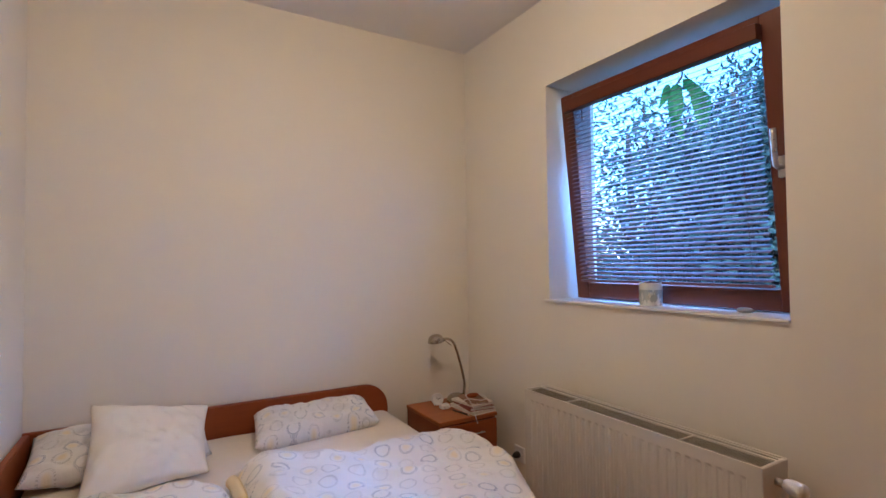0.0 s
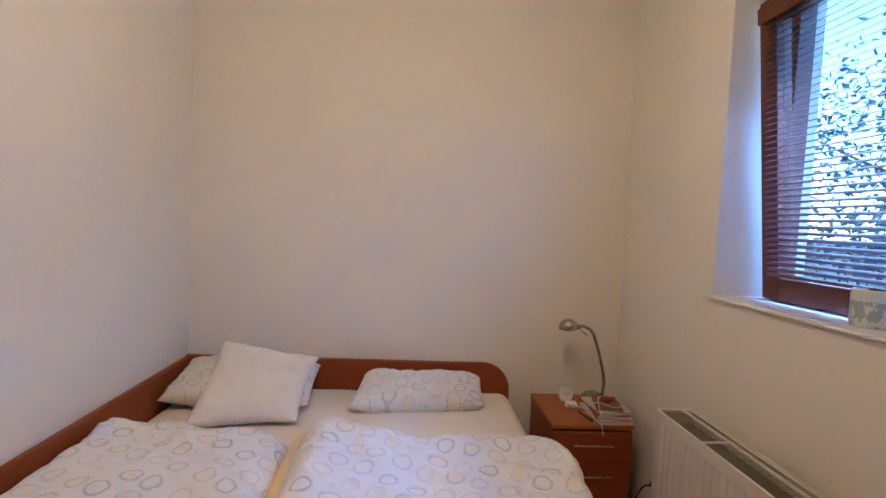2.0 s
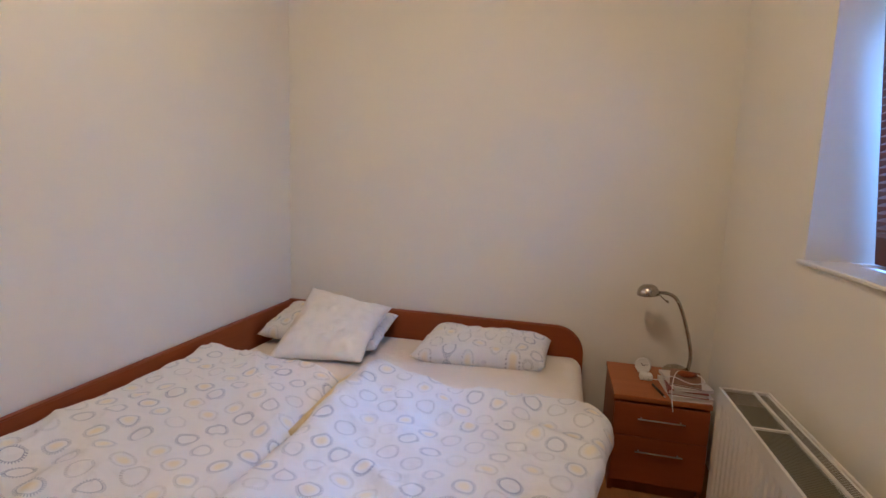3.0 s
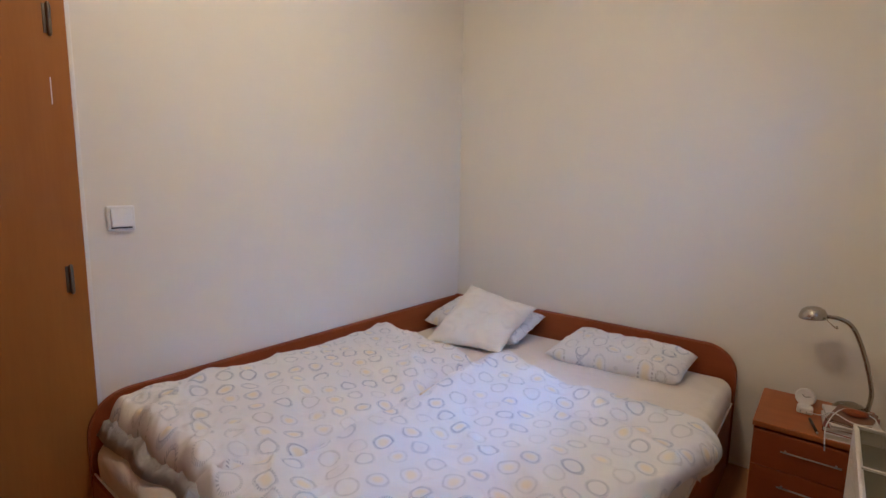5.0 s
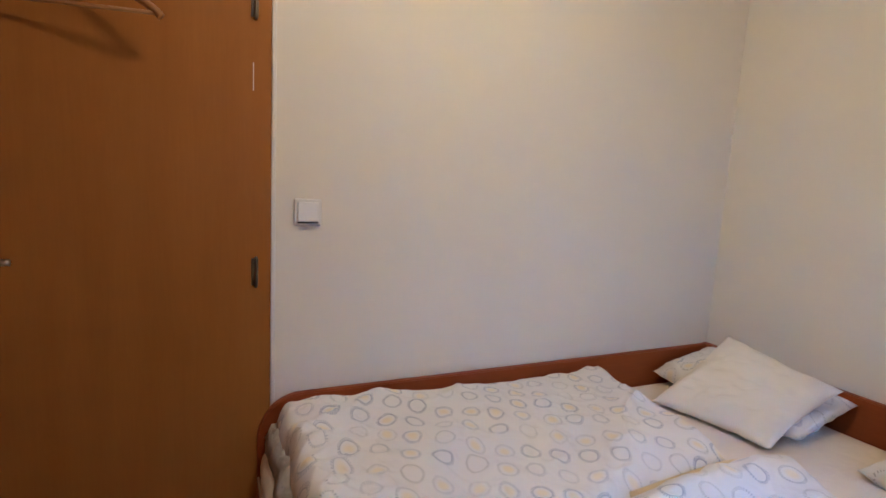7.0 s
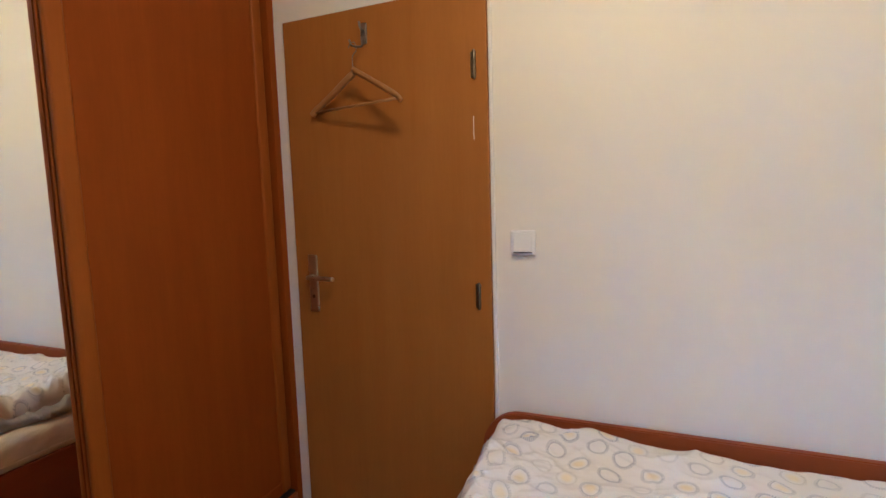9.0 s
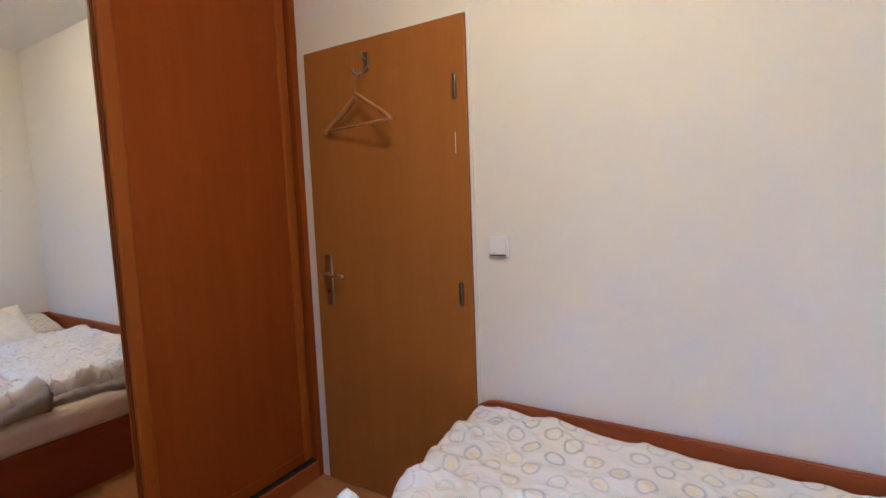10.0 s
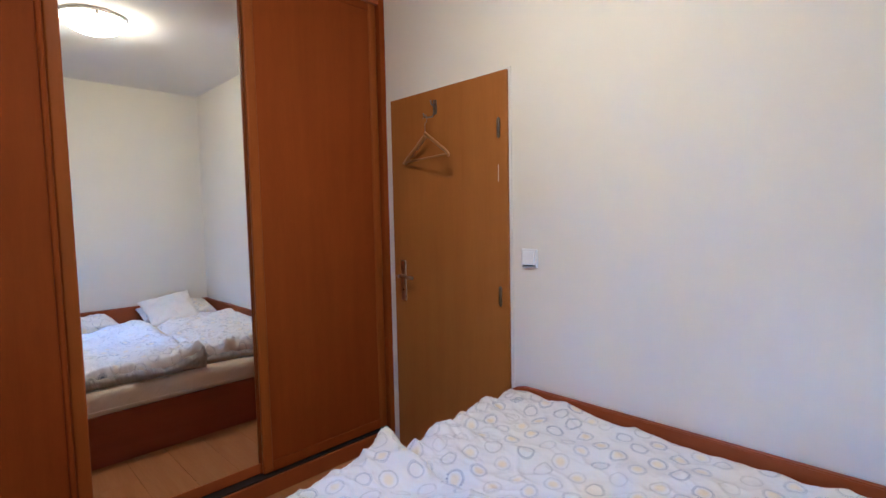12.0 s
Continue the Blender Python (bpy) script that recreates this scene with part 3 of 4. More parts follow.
def hem_right(u):
    return 0.045 * bell(u, 0.04, 0.13) - 0.055 * bell(u, 0.38, 0.13) + 0.035 * bell(u, 0.80, 0.10) - 0.015 * bell(u, 1.0, 0.08)


duvet("duvet", "white duvet printed with blue and yellow rings, bunched at the foot", (BX0 + 0.03, 0.905), (0.722, 0.95), (0.665, 2.13), (BX0 + 0.028, 2.215), lift_left, 1.0, 0.014)
right_duvet = duvet("duvet", "white duvet printed with blue and yellow rings, over the side", (0.708, 0.885), (1.34, 0.93), (1.79, 2.10), (0.690, 2.20), lift_right, 2.0, 0.012, drape=1.53,
      corner=lambda u, v: 0.105 * math.exp(-(u / 0.15) ** 1.3 - (v / 0.12) ** 1.5), hem=hem_right, crushed=0.4, waist=0.065)
part("edge_band", tube(spline([(0.688, 2.19, MZ + 0.03), (0.690, 2.08, MZ + 0.052), (0.694, 1.90, MZ + 0.050), (0.690, 1.72, MZ + 0.035)], 12), 0.022, 12, 0.8),
     cloth("band_cotton", (0.72, 0.60, 0.36)), right_duvet, "pale yellow fabric edge between the duvets", True)


# ---- pillows ----
def pillow(name, label, low_l, low_r, up_l, up_r, t, material, seed, n=40, power=2.6, pinch=0.06):
    """A stuffed case between its four corners."""
    ll, lr, ul, ur = (Vector(q) for q in (low_l, low_r, up_l, up_r))
    o = (ll + lr + ul + ur) / 4
    p = thing(name, o, label, "pillow", "pillows on the bed")
    a, c = (lr + ur - ll - ul) / 2, (ul + ur - ll - lr) / 2
    twist = (ll + ur - lr - ul) / 4
    w, h = a.length, c.length
    k = a.cross(c).normalized()

    def place(u, v, side):
        s, q = 2 * u - 1, 2 * v - 1
        pull = 1 - pinch * (1 - abs(q) ** 2) * abs(s) ** 3
        pull2 = 1 - pinch * (1 - abs(s) ** 2) * abs(q) ** 3
        thick = max(0.0, (1 - abs(s) ** power) * (1 - abs(q) ** power)) ** 0.55
        wr = 0.011 * fbm(s * 2.2, q * 2.2, seed) + 0.009 * fbm(s * 5, q * 5, seed + 3, 4)
        return o + a * (s / 2 * pull) + c * (q / 2 * pull2) + twist * s * q + k * (side * (t / 2) * thick + wr * (0.3 + thick))
    sheet_mesh("cover", n, n, place, lambda u, v: (seed * 3.1 + u * w, seed * 1.9 + v * h), material, p)
    return p


pillow("pillow", "ring-printed white pillow lying in the bed's corner", (0.055, 2.465, 0.515), (0.650, 2.47, 0.510), (0.045, 2.80, 0.585), (0.64, 2.80, 0.575), 0.115, PRINT, 3.0, power=4.5, pinch=0.03)
pillow("pillow", "small white pillow with ring print lying before the headboard", (0.806, 2.470, 0.500), (1.385, 2.530, 0.496), (0.850, 2.775, 0.548), (1.40, 2.785, 0.535), 0.115, PRINT, 5.0, power=5.0, pinch=0.02)
pillow("cushion", "plain cream square cushion leaning on a pillow", (0.236, 2.262, 0.488), (0.632, 2.350, 0.486), (0.240, 2.655, 0.720), (0.652, 2.672, 0.650), 0.12, CUSHION, 7.0, pinch=0.09)


# ---- nightstand and the things on it ----
NX0, NX1, NY0, NY1, NZ = 1.658, 2.0, 2.445, 2.80, 0.465


def build_nightstand():
    n = thing("nightstand", (1.82, 2.61, FZ), "orange-brown wooden nightstand with drawers and slim metal handles", "nightstand")
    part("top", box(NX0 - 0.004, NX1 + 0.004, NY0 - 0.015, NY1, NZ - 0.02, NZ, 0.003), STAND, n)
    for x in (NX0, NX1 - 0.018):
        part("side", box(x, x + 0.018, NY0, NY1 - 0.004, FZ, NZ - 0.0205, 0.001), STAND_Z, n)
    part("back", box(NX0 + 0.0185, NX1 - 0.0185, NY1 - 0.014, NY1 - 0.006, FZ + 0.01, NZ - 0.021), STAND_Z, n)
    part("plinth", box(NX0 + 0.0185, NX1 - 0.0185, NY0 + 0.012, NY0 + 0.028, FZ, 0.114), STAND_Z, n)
    # fronts use the darker bed wood, so the front's shade is in the colour
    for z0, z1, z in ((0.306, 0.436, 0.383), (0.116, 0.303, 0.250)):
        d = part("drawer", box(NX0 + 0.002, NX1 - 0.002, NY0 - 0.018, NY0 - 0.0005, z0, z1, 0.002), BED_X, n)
        xc = (NX0 + NX1) / 2
        h = tube([(xc - 0.084, NY0 - 0.032, z), (xc + 0.084, NY0 - 0.032, z)], 0.003, 8)
        for s in (-0.07, 0.07):
            add(h, tube([(xc + s, NY0 - 0.017, z), (xc + s, NY0 - 0.032, z)], 0.003, 8))
        part("handle", h, STEEL, d, "slim metal bar handle", True)


build_nightstand()


def book(x, y, z, w, d, h, turn, colour, label):
    b = thing("book", (x, y, z), label, "book", "books on the nightstand")
    b.rotation_euler.z = radians(turn)
    mat = plain("book_cover", colour, 0.45)

    def loc(name, bm, material):
        me = bpy.data.meshes.new(name)
        bm.to_mesh(me)
        bm.free()
        me.materials.append(material)
        new(name, me).parent = b
    loc("cover", boxes((-w / 2, w / 2, -d / 2, d / 2, 0, 0.002), (-w / 2, w / 2, -d / 2, d / 2, h - 0.002, h), (-w / 2, -w / 2 + 0.002, -d / 2, d / 2, 0.002, h - 0.002)), mat)
    loc("page_block", boxes((-w / 2 + 0.0022, w / 2 - 0.004, -d / 2 + 0.004, d / 2 - 0.004, 0.0021, h - 0.0021)), PAPER)


PAPER = plain("paper", (0.74, 0.70, 0.62), 0.85, scale=300)
zb = NZ
for w, d, h, turn, c, lab in ((0.15, 0.21, 0.018, 4, (0.72, 0.70, 0.66), "white paperback at the bottom of a stack"), (0.14, 0.20, 0.018, -5, (0.24, 0.05, 0.045), "red-backed book in a stack"),
                              (0.14, 0.19, 0.012, 8, (0.70, 0.66, 0.60), "pale book in a stack"), (0.11, 0.17, 0.008, -12, (0.22, 0.10, 0.06), "thin brown booklet on a stack")):
    book(1.928, 2.545, zb, w, d, h, turn, c, lab)
    zb += h


def build_lamp():
    o = Vector((1.93, 2.712, NZ))
    l = thing("desk_lamp", o, "silver gooseneck desk lamp with a small round shade, switched off", "lamp")
    part("base", lathe([(0.0, 0), (0.058, 0), (0.060, 0.006), (0.055, 0.022), (0.042, 0.036), (0.02, 0.045), (0, 0.047)], o, segs=32), NICKEL, l, smooth=True)
    neck = spline([o + Vector(p) for p in ((0.046, 0.0, 0.03), (0.050, 0, 0.10), (0.030, 0.0, 0.19), (-0.002, -0.006, 0.285), (-0.030, -0.012, 0.338), (-0.064, -0.016, 0.358), (-0.098, -0.018, 0.360))], 10)
    part("neck", tube(neck, 0.0075, 10), NICKEL, l, "brushed gooseneck", True)
    head = o + Vector((-0.142, -0.018, 0.350))
    part("shade", lathe([(k * 0.88, h) for k, h in ((0.050, -0.004), (0.052, 0), (0.049, 0.014), (0.040, 0.030), (0.024, 0.039), (0.0, 0.043), (0.0, 0.039), (0.023, 0.034), (0.038, 0.025), (0.047, 0.010), (0.048, -0.004))], head, (-0.10, 0.02, 1), 32), NICKEL, l, "round satin metal shade", True)
    part("bulb", lathe([(0.0, -0.002), (0.012, 0.004), (0.016, 0.016), (0.010, 0.034), (0, 0.036)], head, segs=14), PLASTIC, l, smooth=True)
    part("handle", tube(spline([head + Vector(p) for p in ((0.035, -0.03, 0.010), (0.055, -0.045, -0.008), (0.072, -0.045, -0.020), (0.070, -0.03, -0.014))], 6), 0.0025, 8), NICKEL, l, smooth=True)


build_lamp()


def build_clock():
    o = Vector((1.795, 2.700, NZ))
    c = thing("alarm_clock", o, "small round white alarm clock with a pale face", "clock")
    f = Vector((-0.25, -1, 0.2)).normalized()
    mid = o + Vector((0, 0, 0.034))
    part("case", lathe([(0.0, -0.018), (0.026, -0.018), (0.032, -0.008), (0.033, 0.008), (0.030, 0.014), (0.027, 0.012), (0, 0.012)], mid, f, 28), PLASTIC, c, smooth=True)
    side = f.cross(Vector((0, 0, 1))).normalized()
    up = side.cross(f)
    for name, d, n in (("hour_hand", up * 0.7 + side * 0.6, 0.013), ("minute_hand", side * -0.9 + up * 0.35, 0.02)):
        part(name, tube([mid + f * 0.0135, mid + f * 0.0135 + d.normalized() * n], 0.0012, 6), BLACK, c)
    for s in (-1, 1):
        part("foot", lathe([(0.004, 0), (0.004, 0.01)], o + side * 0.016 * s, segs=8), PLASTIC, c)


build_clock()


def build_clutter():
    # white cable looped over the books
    c = thing("cable", (1.95, 2.53, zb), "thin white cable looped over the stack of books", "cable")
    p = spline([(1.80, 2.62, NZ + 0.006), (1.845, 2.56, NZ + 0.030), (1.875, 2.52, zb + 0.008), (1.93, 2.47, zb + 0.006), (1.985, 2.50, zb + 0.006), (1.98, 2.57, zb + 0.006), (1.92, 2.60, zb + 0.006),
                (1.885, 2.53, zb + 0.010), (1.862, 2.45, zb - 0.006), (1.858, 2.425, NZ + 0.02), (1.862, 2.404, NZ - 0.03)], 8)
    part("cord", tube(p, 0.0019, 8), PLASTIC, c, smooth=True)
    g = thing("charger", (1.80, 2.625, NZ), "small white charger plug lying by the clock", "charger")
    part("body", box(1.772, 1.822, 2.605, 2.645, NZ + 0.0003, NZ + 0.026, 0.007, segs=3), PLASTIC, g)
    for x in (1.785, 1.803):
        part("pin", tube([(x, 2.606, NZ + 0.013), (x, 2.588, NZ + 0.013)], 0.002, 8), STEEL, g)
    k = thing("pen", (1.825, 2.52, NZ), "slim dark pen lying on the nightstand", "pen")
    part("barrel", tube([(1.815, 2.565, NZ + 0.0048), (1.838, 2.455, NZ + 0.0048)], 0.0045, 10), BLACK, k, smooth=True)
    part("tip", tube([(1.838, 2.455, NZ + 0.0048), (1.8405, 2.443, NZ + 0.0046)], [0.004, 0.001], 8), STEEL, k, smooth=True)
    o = thing("trinket", (1.93, 2.56, zb), "small dark brown wooden trinket on the books", "ornament")
    bm = bmesh.new()
    bmesh.ops.create_icosphere(bm, subdivisions=3, radius=1)
    for v in bm.verts:
        f = 1 + 0.35 * fbm(v.co.x * 2, v.co.y * 2, v.co.z * 2)
        v.co = Vector((1.935 + v.co.x * 0.035 * f, 2.555 + v.co.y * 0.018 * f, zb + 0.012 + v.co.z * 0.0118))
    part("body", bm, BED_X, o, smooth=True)


build_clutter()

# ---- radiator ----
RX0, RX1, RY0, RY1, RZ0, RZ1 = 1.905, 2.042, 1.073, 2.082, 0.125, 0.674


def build_radiator():
    r = thing("radiator", ((RX0 + RX1) / 2, (RY0 + RY1) / 2, FZ), "white ribbed steel panel radiator with a slotted top under the window", "radiator")
    # ribbed front: flat rim, then upright flutes
    for x, s, nm in ((RX0, 1, "front_panel"), (RX1, -1, "back_panel")):
        bm = bmesh.new()
        prof = []
        y = RY0
        pitch = 0.0336
        n = int((RY1 - RY0 - 0.06) / pitch)
        y = RY0 + ((RY1 - RY0) - n * pitch) / 2
        prof.append((RY0, 0))
        for k in range(n):
            a = y + k * pitch
            prof += [(a + 0.006, 0), (a + 0.011, 0.0042), (a + 0.0226, 0.0042), (a + 0.0276, 0)]
        prof.append((RY1, 0))
        zs = (RZ0, RZ0 + 0.035, RZ0 + 0.043, RZ1 - 0.048, RZ1 - 0.038, RZ1 - 0.006)
        deep = (0, 0, 1, 1, 0, 0)
        grid = [[bm.verts.new((x + s * dd * k, yy, z)) for yy, dd in prof] for z, k in zip(zs, deep)]
        for g, h in zip(grid, grid[1:]):
            for i in range(len(prof) - 1):
                bm.faces.new((g[i], g[i + 1], h[i + 1], h[i]))
        bmesh.ops.recalc_face_normals(bm, faces=bm.faces)
        back = bmesh.ops.extrude_face_region(bm, geom=bm.faces[:])
        bmesh.ops.translate(bm, verts=[v for v in back["geom"] if isinstance(v, bmesh.types.BMVert)], vec=(s * 0.012, 0, 0))
        bmesh.ops.recalc_face_normals(bm, faces=bm.faces)
        part(nm, bm, ENAMEL, r)
    for y0, y1 in ((RY0 - 0.002, RY0 + 0.002), (RY1 - 0.002, RY1 + 0.002)):
        part("side_cover", box(RX0 + 0.002, RX1 - 0.002, y0, y1, RZ0 + 0.01, RZ1 - 0.002, 0.001), ENAMEL, r)
    # solid block, coloured dark for the shade inside the radiator
    part("core", box(RX0 + 0.014, RX1 - 0.014, RY0 + 0.01, RY1 - 0.01, RZ0 + 0.02, RZ1 - 0.045), GRILLE, r, "inner convector block with the inside's shade put into its dark colour")
    g = bmesh.new()
    zt, zb = RZ1, RZ1 - 0.005
    mid = RX0 + 0.094
    for a, c in ((RX0, RX0 + 0.008), (mid - 0.004, mid + 0.004), (RX1 - 0.006, RX1)):
        box(a, c, RY0, RY1, zb - 0.004, zt, 0.0015, g)
    for y, x1 in ((RY0, RX1 - 0.012), (RY0 + 0.25, mid - 0.005), (RY1 - 0.255, mid - 0.005), (RY1 - 0.008, RX1 - 0.012)):
        box(RX0 + 0.008, x1, y, y + 0.008, zb, zt - 0.0005, bm=g)
    part("top_grille", g, ENAMEL, r, "white slotted top cover")
    n = 150
    bars = bmesh.new()
    for k in range(n):
        y = RY0 + 0.014 + k * (RY1 - RY0 - 0.028) / n
        # white bars in reality; the shade between them is put into their colour
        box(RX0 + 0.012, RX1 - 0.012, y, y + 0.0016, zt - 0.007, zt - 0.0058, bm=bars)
    tagged(part("grille_bar", bars, GRILLE_SHADE, r, "grille bars with the slots' shade put into their olive-brown colour"), kind="stuff")
    # thermostat valve and pipes
    vy, vz, vx = RY0 - 0.006, RZ1 - 0.05, (RX0 + RX1) / 2
    v = part("valve", tube([(vx, RY0 + 0.01, vz), (vx, RY0 - 0.03, vz)], 0.011, 14), CHROME, r, "chrome valve body", True)
    part("thermostat", lathe([(0.0, 0), (0.017, 0.0), (0.018, 0.006), (0.021, 0.012), (0.0215, 0.045), (0.019, 0.052), (0.0, 0.054)], (vx, RY0 - 0.028, vz), (-0.25, -1, 0.0), 20), PLASTIC, v, "white thermostat knob", True)
    for x in (vx - 0.025, vx + 0.025):
        part("pipe", tube([(x, RY0 + 0.06, FZ), (x, RY0 + 0.06, RZ0 + 0.02)], 0.0085, 12), ENAMEL, r, smooth=True)
    for y in (RY0 + 0.2, RY1 - 0.2):
        part("bracket", box(RX1, XE - 0.0005, y, y + 0.03, RZ0 + 0.06, RZ1 - 0.09), ENAMEL, r)


build_radiator()


# ---- wall fittings ----
def build_switch():
    y, z = 1.008, 1.163
    s = thing("light_switch", (XW, y, z), "white plastic light switch with a dark strip for its lower shadow", "light switch")
    part("plate", box(XW + 0.0003, XW + 0.012, y - 0.041, y + 0.041, z - 0.041, z + 0.041, 0.006, segs=3), PLASTIC, s, smooth=False)
    bm = box(XW + 0.010, XW + 0.020, y - 0.031, y + 0.031, z - 0.028, z + 0.032, 0.004, segs=3)
    for v in bm.verts:
        v.co.x += 0.004 * (z - v.co.z) / 0.03 if v.co.x > XW + 0.015 else 0
    part("rocker", bm, PLASTIC, s)
    # thin black strip stands in for the shadow below the rocker
    part("rocker_shadow", box(XW + 0.0118, XW + 0.0126, y - 0.03, y + 0.03, z - 0.033, z - 0.029), BLACK, s, "black strip for the shadow under the rocker")


build_switch()


def build_socket():
    y, z = 2.36, 0.25
    s = thing("wall_socket", (XE, y, z), "white wall socket low beside the radiator", "socket")
    part("plate", box(XE - 0.012, XE - 0.0003, y - 0.04, y + 0.04, z - 0.04, z + 0.04, 0.005, segs=3), PLASTIC, s)
    part("well", lathe([(0.021, 0), (0.021, 0.002), (0.018, 0.002)], (XE - 0.0122, y, z), (-1, 0, 0), 20), PLASTIC, s)
    p = thing("power_plug", (XE - 0.0145, y, z), "black plug with its cable in the wall socket", "plug")
    part("body", lathe([(0.017, 0), (0.018, 0.01), (0.014, 0.028), (0.006, 0.034), (0.0, 0.035)], (XE - 0.0145, y, z), (-1, 0, 0), 16), BLACK, p, smooth=True)
    part("cable", tube(spline([(XE - 0.047, y, z), (XE - 0.075, y + 0.005, z - 0.01), (XE - 0.09, y + 0.03, z - 0.08), (XE - 0.085, y + 0.045, z - 0.15), (XE - 0.06, y + 0.08, FZ + 0.004)], 8), 0.0035, 8), BLACK, p, smooth=True)


build_socket()


def build_hanger():
    hk = thing("door_hook", (XW + 0.016, 0.462, 1.90), "chrome double hook fixed high on the door", "hook")
    part("plate", box(XW + 0.0165, XW + 0.0195, 0.450, 0.474, 1.855, 1.925, 0.003), HOOK, hk)
    part("upper_hook", tube(spline([(XW + 0.02, 0.462, 1.90), (XW + 0.034, 0.462, 1.897), (XW + 0.044, 0.462, 1.908), (XW + 0.046, 0.462, 1.922)], 6), 0.0036, 8), HOOK, hk, smooth=True)
    part("lower_hook", tube(spline([(XW + 0.02, 0.462, 1.87), (XW + 0.038, 0.462, 1.842), (XW + 0.070, 0.445, 1.838), (XW + 0.078, 0.44, 1.856)], 6), 0.0036, 8), HOOK, hk, smooth=True)
    o = Vector((XW + 0.074, 0.447, 1.830))
    h = thing("coat_hanger", o, "wooden coat hanger hanging from the door hook", "hanger")
    d = Vector((HANG_X, 1, 0)).normalized()
    at = lambda s, z: o + d * s + Vector((0, 0, z))
    a = tube(spline([at(0.0, -0.072), at(0.05, -0.102), at(0.115, -0.14), at(0.18, -0.180), at(0.20, -0.200)], 6), 0.011, 10, 0.7)
    part("arm", a, HANGER, h, smooth=True)
    part("arm", tube(spline([at(0.0, -0.085), at(-0.05, -0.112), at(-0.115, -0.148), at(-0.19, -0.185), at(-0.21, -0.200)], 6), 0.011, 10, 0.7), HANGER, h, smooth=True)
    part("bar", tube([at(-0.195, -0.192), at(0.185, -0.192)], 0.005, 8), HANGER, h, smooth=True)
    part("hook", tube(spline([at(0, -0.07), at(0.0, -0.03), at(0.018, -0.012), at(0.014, 0.012), at(-0.004, 0.016), at(-0.018, 0.002)], 8), 0.0015, 8), HOOK, h, smooth=True)


build_hanger()


def build_ceiling_lamp():
    o = Vector((1.09, 1.27, ZC))
    l = thing("ceiling_light", o - Vector((0, 0, 0.09)), "round white glass ceiling light, switched on", "ceiling light")
    part("base", lathe([(0, -0.0005), (0.165, -0.0005), (0.168, -0.012), (0.16, -0.02), (0, -0.02)], o, segs=36), WHITE, l)
    prof = [(0.157 * math.sin(math.pi / 2 * (1 - i / 8)), -0.021 - 0.08 * math.sin(math.pi / 2 * i / 8)) for i in range(9)]
    part("dome", lathe([(0, -0.0205)] + prof, o, segs=36), DOME, l, "glowing opal glass dome", True)
    for a in (0.6, 2.7, 4.8):
        c = o + Vector((0.16 * math.cos(a), 0.16 * math.sin(a), -0.03))
        part("clip", box(c.x - 0.008, c.x + 0.008, c.y - 0.008, c.y + 0.008, c.z - 0.012, c.z + 0.014, 0.003), CHROME, l)


build_ceiling_lamp()


# ---- on the sill ----
def build_sill_things():
    o = Vector((XE + 0.090, 1.625, WIN_Z0 + 0.006))
    c = thing("candle_jar", o, "squat grey-green mottled candle on the window sill", "candle")
    m, nt, b = nodes_of("mottled_wax")
    v = coords(nt, (1, 1, 0.7))
    f = noise_tex(nt, v, 38, 4, 0.6)
    sep = nt.nodes.new("ShaderNodeSeparateXYZ")
    nt.links.new(v, sep.inputs[0])
    band = M(nt, "LESS_THAN", sep.outputs[2], 0.045)
    g = M(nt, "MULTIPLY", M(nt, "GREATER_THAN", f, 0.47), band)
    nt.links.new(mix_rgb(nt, M(nt, "MULTIPLY", g, 0.7), (0.62, 0.64, 0.56), (0.24, 0.29, 0.26)), b.inputs["Base Color"])
    b.inputs["Roughness"].default_value = 0.3
    part("body", lathe([(0.0, 0), (0.042, 0), (0.044, 0.004), (0.044, 0.088), (0.042, 0.093), (0.037, 0.093), (0.035, 0.086), (0, 0.085)], o, segs=36), m, c)
    part("wick", tube([o + Vector((0, 0, 0.084)), o + Vector((0.002, 0, 0.099))], 0.0015, 6), BLACK, c)
    o = Vector((XE + 0.085, 1.255, WIN_Z0 + 0.006))
    s = bmesh.new()
    bmesh.ops.create_icosphere(s, subdivisions=4, radius=1)
    for v in s.verts:
        k = 1 + 0.12 * fbm(v.co.x * 1.5, v.co.y * 1.5, v.co.z)
        v.co = o + Vector((v.co.x * 0.020 * k, v.co.y * 0.030 * k, 0.0095 + v.co.z * 0.0095))
    tagged(part("pebble", s, plain("pebble_stone", (0.50, 0.52, 0.52), 0.6, vary=0.6, scale=70), None, "", True), "smooth grey speckled pebble on the window sill", "stone")


build_sill_things()


# ---- outdoors ----
CREEP_Y, CREEP_Z = 1.955, 2.09


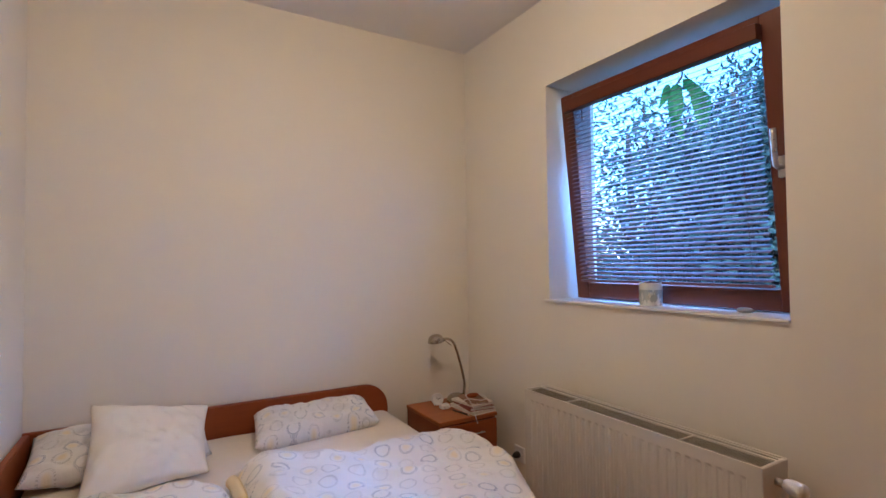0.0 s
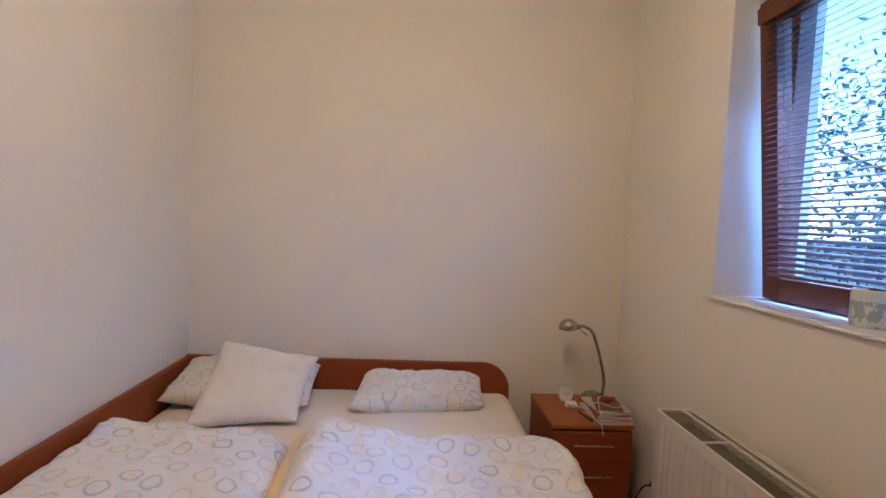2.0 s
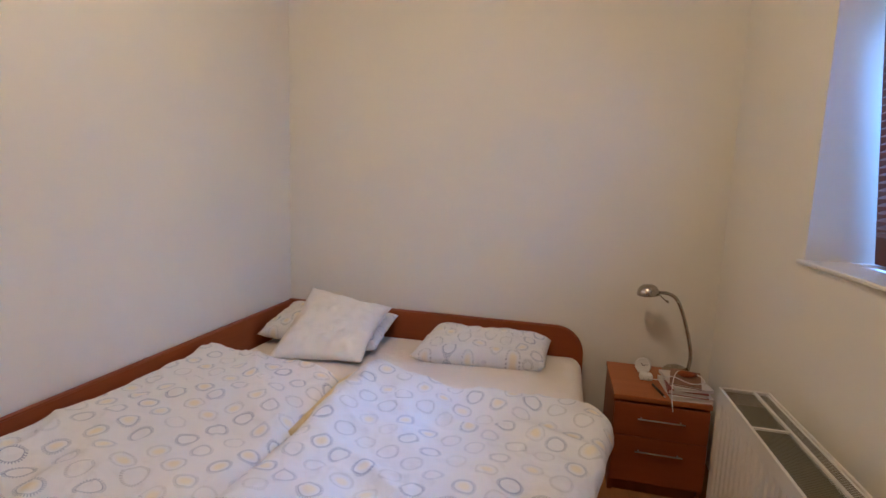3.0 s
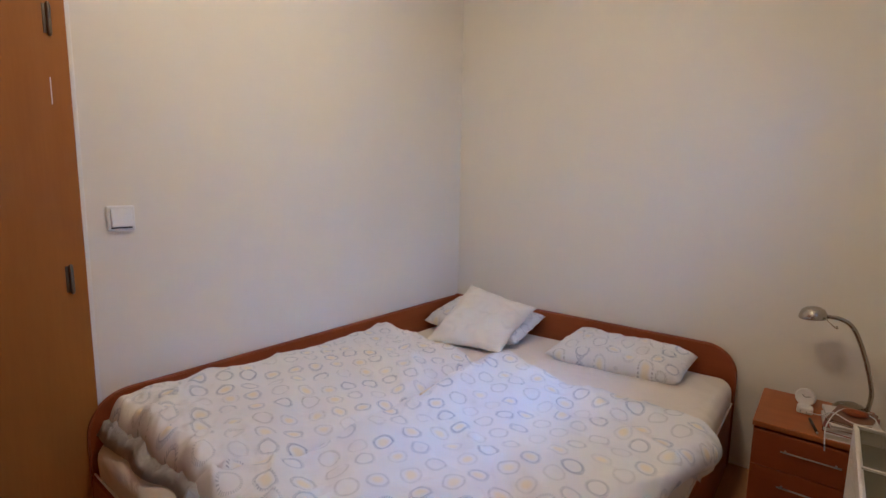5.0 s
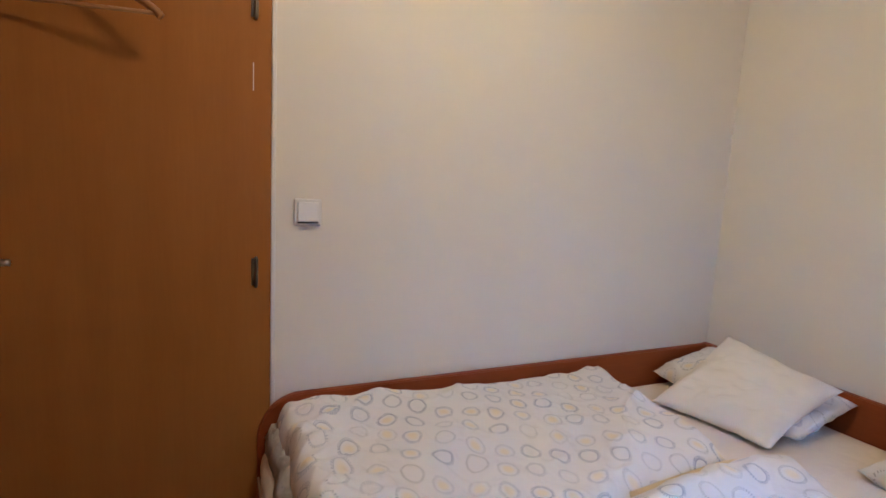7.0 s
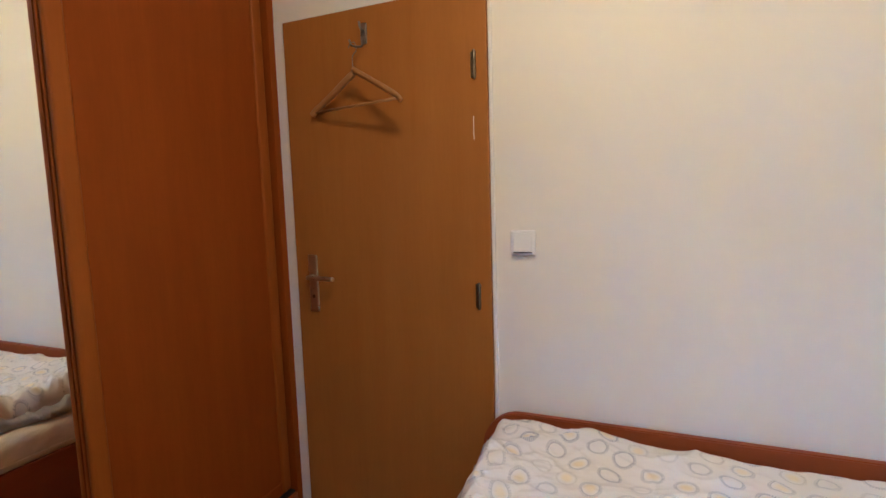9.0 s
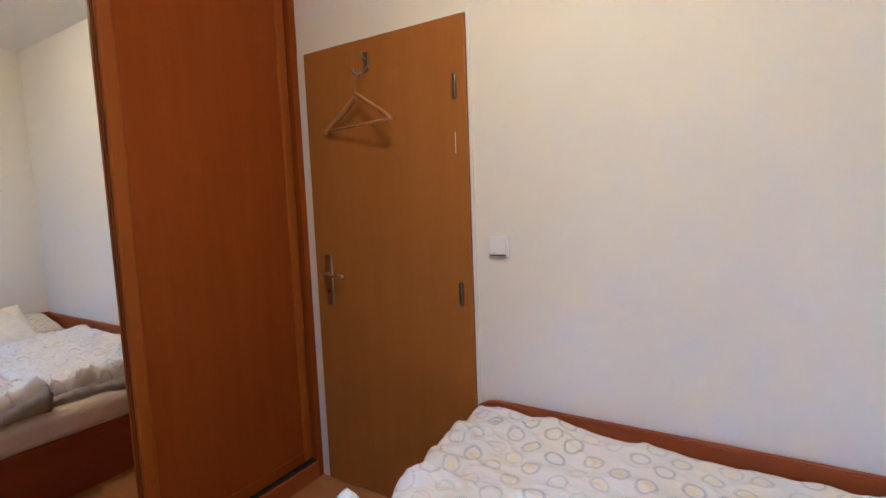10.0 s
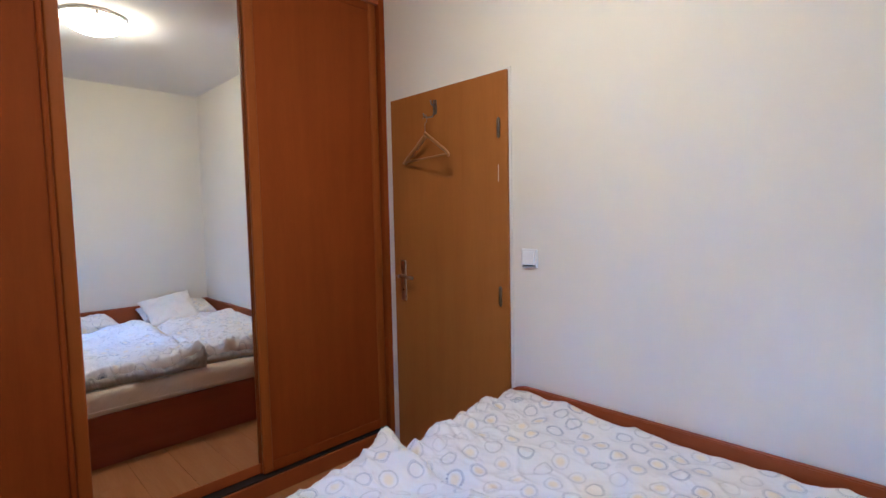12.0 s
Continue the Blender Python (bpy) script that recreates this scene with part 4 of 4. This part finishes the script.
def build_outdoors():
    setting("ground", boxes((-400, 400, -400, 400, -0.8, -0.4)), paint("grass_ground", (0.055, 0.07, 0.045), 0.4, 0.95), "rough grassy ground outside", "ground")
    leaf_mats = []
    for i, c in enumerate(((0.036, 0.068, 0.064), (0.06, 0.14, 0.04), (0.044, 0.074, 0.062))):
        m, nt, b = nodes_of("leaf")
        nt.links.new(mix_rgb(nt, noise_tex(nt, coords(nt), 3.0), tuple(k * 0.6 for k in c), c), b.inputs["Base Color"])
        b.inputs["Roughness"].default_value = 0.6
        b.inputs["Specular IOR Level"].default_value = 0.2
        if i == 1:
            # thin leaves let daylight through
            thin = nt.nodes.new("ShaderNodeBsdfTranslucent")
            thin.inputs["Color"].default_value = (0.035, 0.085, 0.02, 1)
            both = nt.nodes.new("ShaderNodeAddShader")
            nt.links.new(b.outputs[0], both.inputs[0])
            nt.links.new(thin.outputs[0], both.inputs[1])
            nt.links.new(both.outputs[0], nt.nodes["Material Output"].inputs["Surface"])
        leaf_mats.append(m)
    bark = plain("bark", (0.10, 0.075, 0.05), 0.9, vary=0.5, scale=25, relief=0.6)

    def leaves(rng, centre, spread, count, size):
        verts, faces = [], []
        boughs = [Vector(centre) + Vector([rng.gauss(0, s) for s in spread]) for _ in range(40)]
        for _ in range(count):
            clump = rng.choice(boughs) + Vector([rng.gauss(0, s * 0.26) for s in spread])
            for _ in range(7):
                p = clump + Vector([rng.gauss(0, size * 1.6) for _ in range(3)])
                a = Vector([rng.uniform(-1, 1) for _ in range(3)]).normalized()
                c = a.orthogonal().normalized()
                k = size * rng.uniform(0.6, 1.2)
                n = len(verts)
                bend = a.cross(c) * k * 0.18
                verts += [p, p + a * k * 0.5 + c * k * 0.32 + bend, p + a * k, p + a * k * 0.5 - c * k * 0.32 + bend]
                faces += [(n, n + 1, n + 2), (n, n + 2, n + 3)]
        return verts, faces

    def tree(x, y, height, crown_r, seed, count, size):
        rng = random.Random(seed)
        t = thing("tree", (x, y, -0.4), "leafy green garden tree outside the window", "tree", "trees outside")
        bm = tube(spline([(x, y, -0.42), (x + 0.1, y + 0.05, height * 0.35), (x - 0.05, y, height * 0.8)], 6), [0.12 - 0.006 * i for i in range(13)], 10)
        for _ in range(9):
            a = rng.uniform(0, 6.28)
            z = rng.uniform(0.25, 0.7) * height
            add(bm, tube(spline([(x, y, z), (x + math.cos(a) * crown_r * 0.4, y + math.sin(a) * crown_r * 0.4, z + 0.3), (x + math.cos(a) * crown_r * 0.85, y + math.sin(a) * crown_r * 0.85, z + 0.8)], 4),
                         [0.05 - 0.0048 * i for i in range(9)], 7))
        part("trunk", bm, bark, t, smooth=True)
        verts, faces = leaves(rng, (x, y, height * 0.55), (crown_r * 0.5, crown_r * 0.55, height * 0.25), count, size)
        me = bpy.data.meshes.new("crown")
        me.from_pydata([tuple(Vector(v) - t.location) for v in verts], [], faces)
        me.materials.append(leaf_mats[0 if seed % 3 else 2])
        new("crown", me).parent = t

    tree(6.6, 3.4, 2.9, 1.3, 3, 1900, 0.12)
    tree(8.8, 7.0, 4.8, 2.1, 2, 330, 0.15)
    tree(9.6, 5.3, 5.4, 2.0, 5, 700, 0.15)
    tree(10.5, 7.4, 2.2, 2.2, 6, 900, 0.12)
    tree(8.4, 3.7, 4.0, 1.6, 9, 2700, 0.13)
    # creeper shoot close to the glass, with long drooping leaves
    rng = random.Random(5)
    v = thing("creeper", (2.86, CREEP_Y, CREEP_Z), "hanging creeper shoot with long drooping green leaves", "creeper")
    stem = spline([(XE + T - 0.01, 1.62, 2.42), (2.52, 1.70, 2.44), (2.70, 1.82, 2.38), (2.85, CREEP_Y - 0.06, CREEP_Z + 0.15), (2.86, CREEP_Y - 0.02, CREEP_Z + 0.10)], 8)
    part("stem", tube(stem, 0.006, 6), bark, v)
    for dy, dz, slant, length, wide in ((0.03, 0.12, 0.75, 0.12, 0.42), (0.01, 0.11, 0.12, 0.22, 0.38), (-0.03, 0.10, 0.05, 0.17, 0.30), (-0.05, 0.12, -0.70, 0.17, 0.36),
                                        (-0.11, 0.08, -0.22, 0.25, 0.30), (-0.165, 0.02, -0.1, 0.20, 0.34), (0.0, -0.07, -0.35, 0.13, 0.32)):
        p = Vector((2.86 + rng.uniform(-0.02, 0.02), CREEP_Y + dy, CREEP_Z + dz))
        a = Vector((rng.uniform(-0.2, 0.2), slant, -1)).normalized()
        c = a.cross(Vector((1, rng.uniform(-0.4, 0.4), 0))).normalized()
        bm = bmesh.new()
        rows = []
        for i in range(10):
            t = i / 9
            w = wide * math.sin(math.pi * t ** 0.7) ** 0.8 + 0.01
            mid = p + a * length * t + Vector((0.10 * length * math.sin(3 * t), 0, -0.02 * t * t))
            rows.append([bm.verts.new(mid + c * length * 0.5 * w * k + Vector((0.03 * length * (1 - abs(k)), 0, 0))) for k in (-1, -0.5, 0, 0.5, 1)])
        for g, h in zip(rows, rows[1:]):
            for k in range(4):
                bm.faces.new((g[k], g[k + 1], h[k + 1], h[k]))
        part("leaf", bm, leaf_mats[1], v, smooth=True)


build_outdoors()

# ---- floor boards ----
floor_ob = bpy.data.objects["floor"]
k = 0
bw, bl = 0.193, 1.285
plank_mesh = {}
x = XW
while x < XE - 0.02:
    y = YS - (0.45 * k) % bl
    wide = min(bw, XE - x)
    while y < YN:
        a, c = max(y, YS), min(y + bl, YN)
        if c - a > 0.02:
            key = (round(wide, 3), round(c - a, 3))
            if key not in plank_mesh:
                bm = box(0.0004, wide - 0.0004, 0.0004, c - a - 0.0004, -0.008, 0.0, 0.0008, segs=1)
                me = bpy.data.meshes.new("floor_board")
                bm.to_mesh(me)
                bm.free()
                me.materials.append(FLOORM)
                plank_mesh[key] = me
            ob = new("floor_board", plank_mesh[key])
            ob.location = (x, a, FZ)
            ob.parent = floor_ob
        y += bl
    x += bw
    k += 1
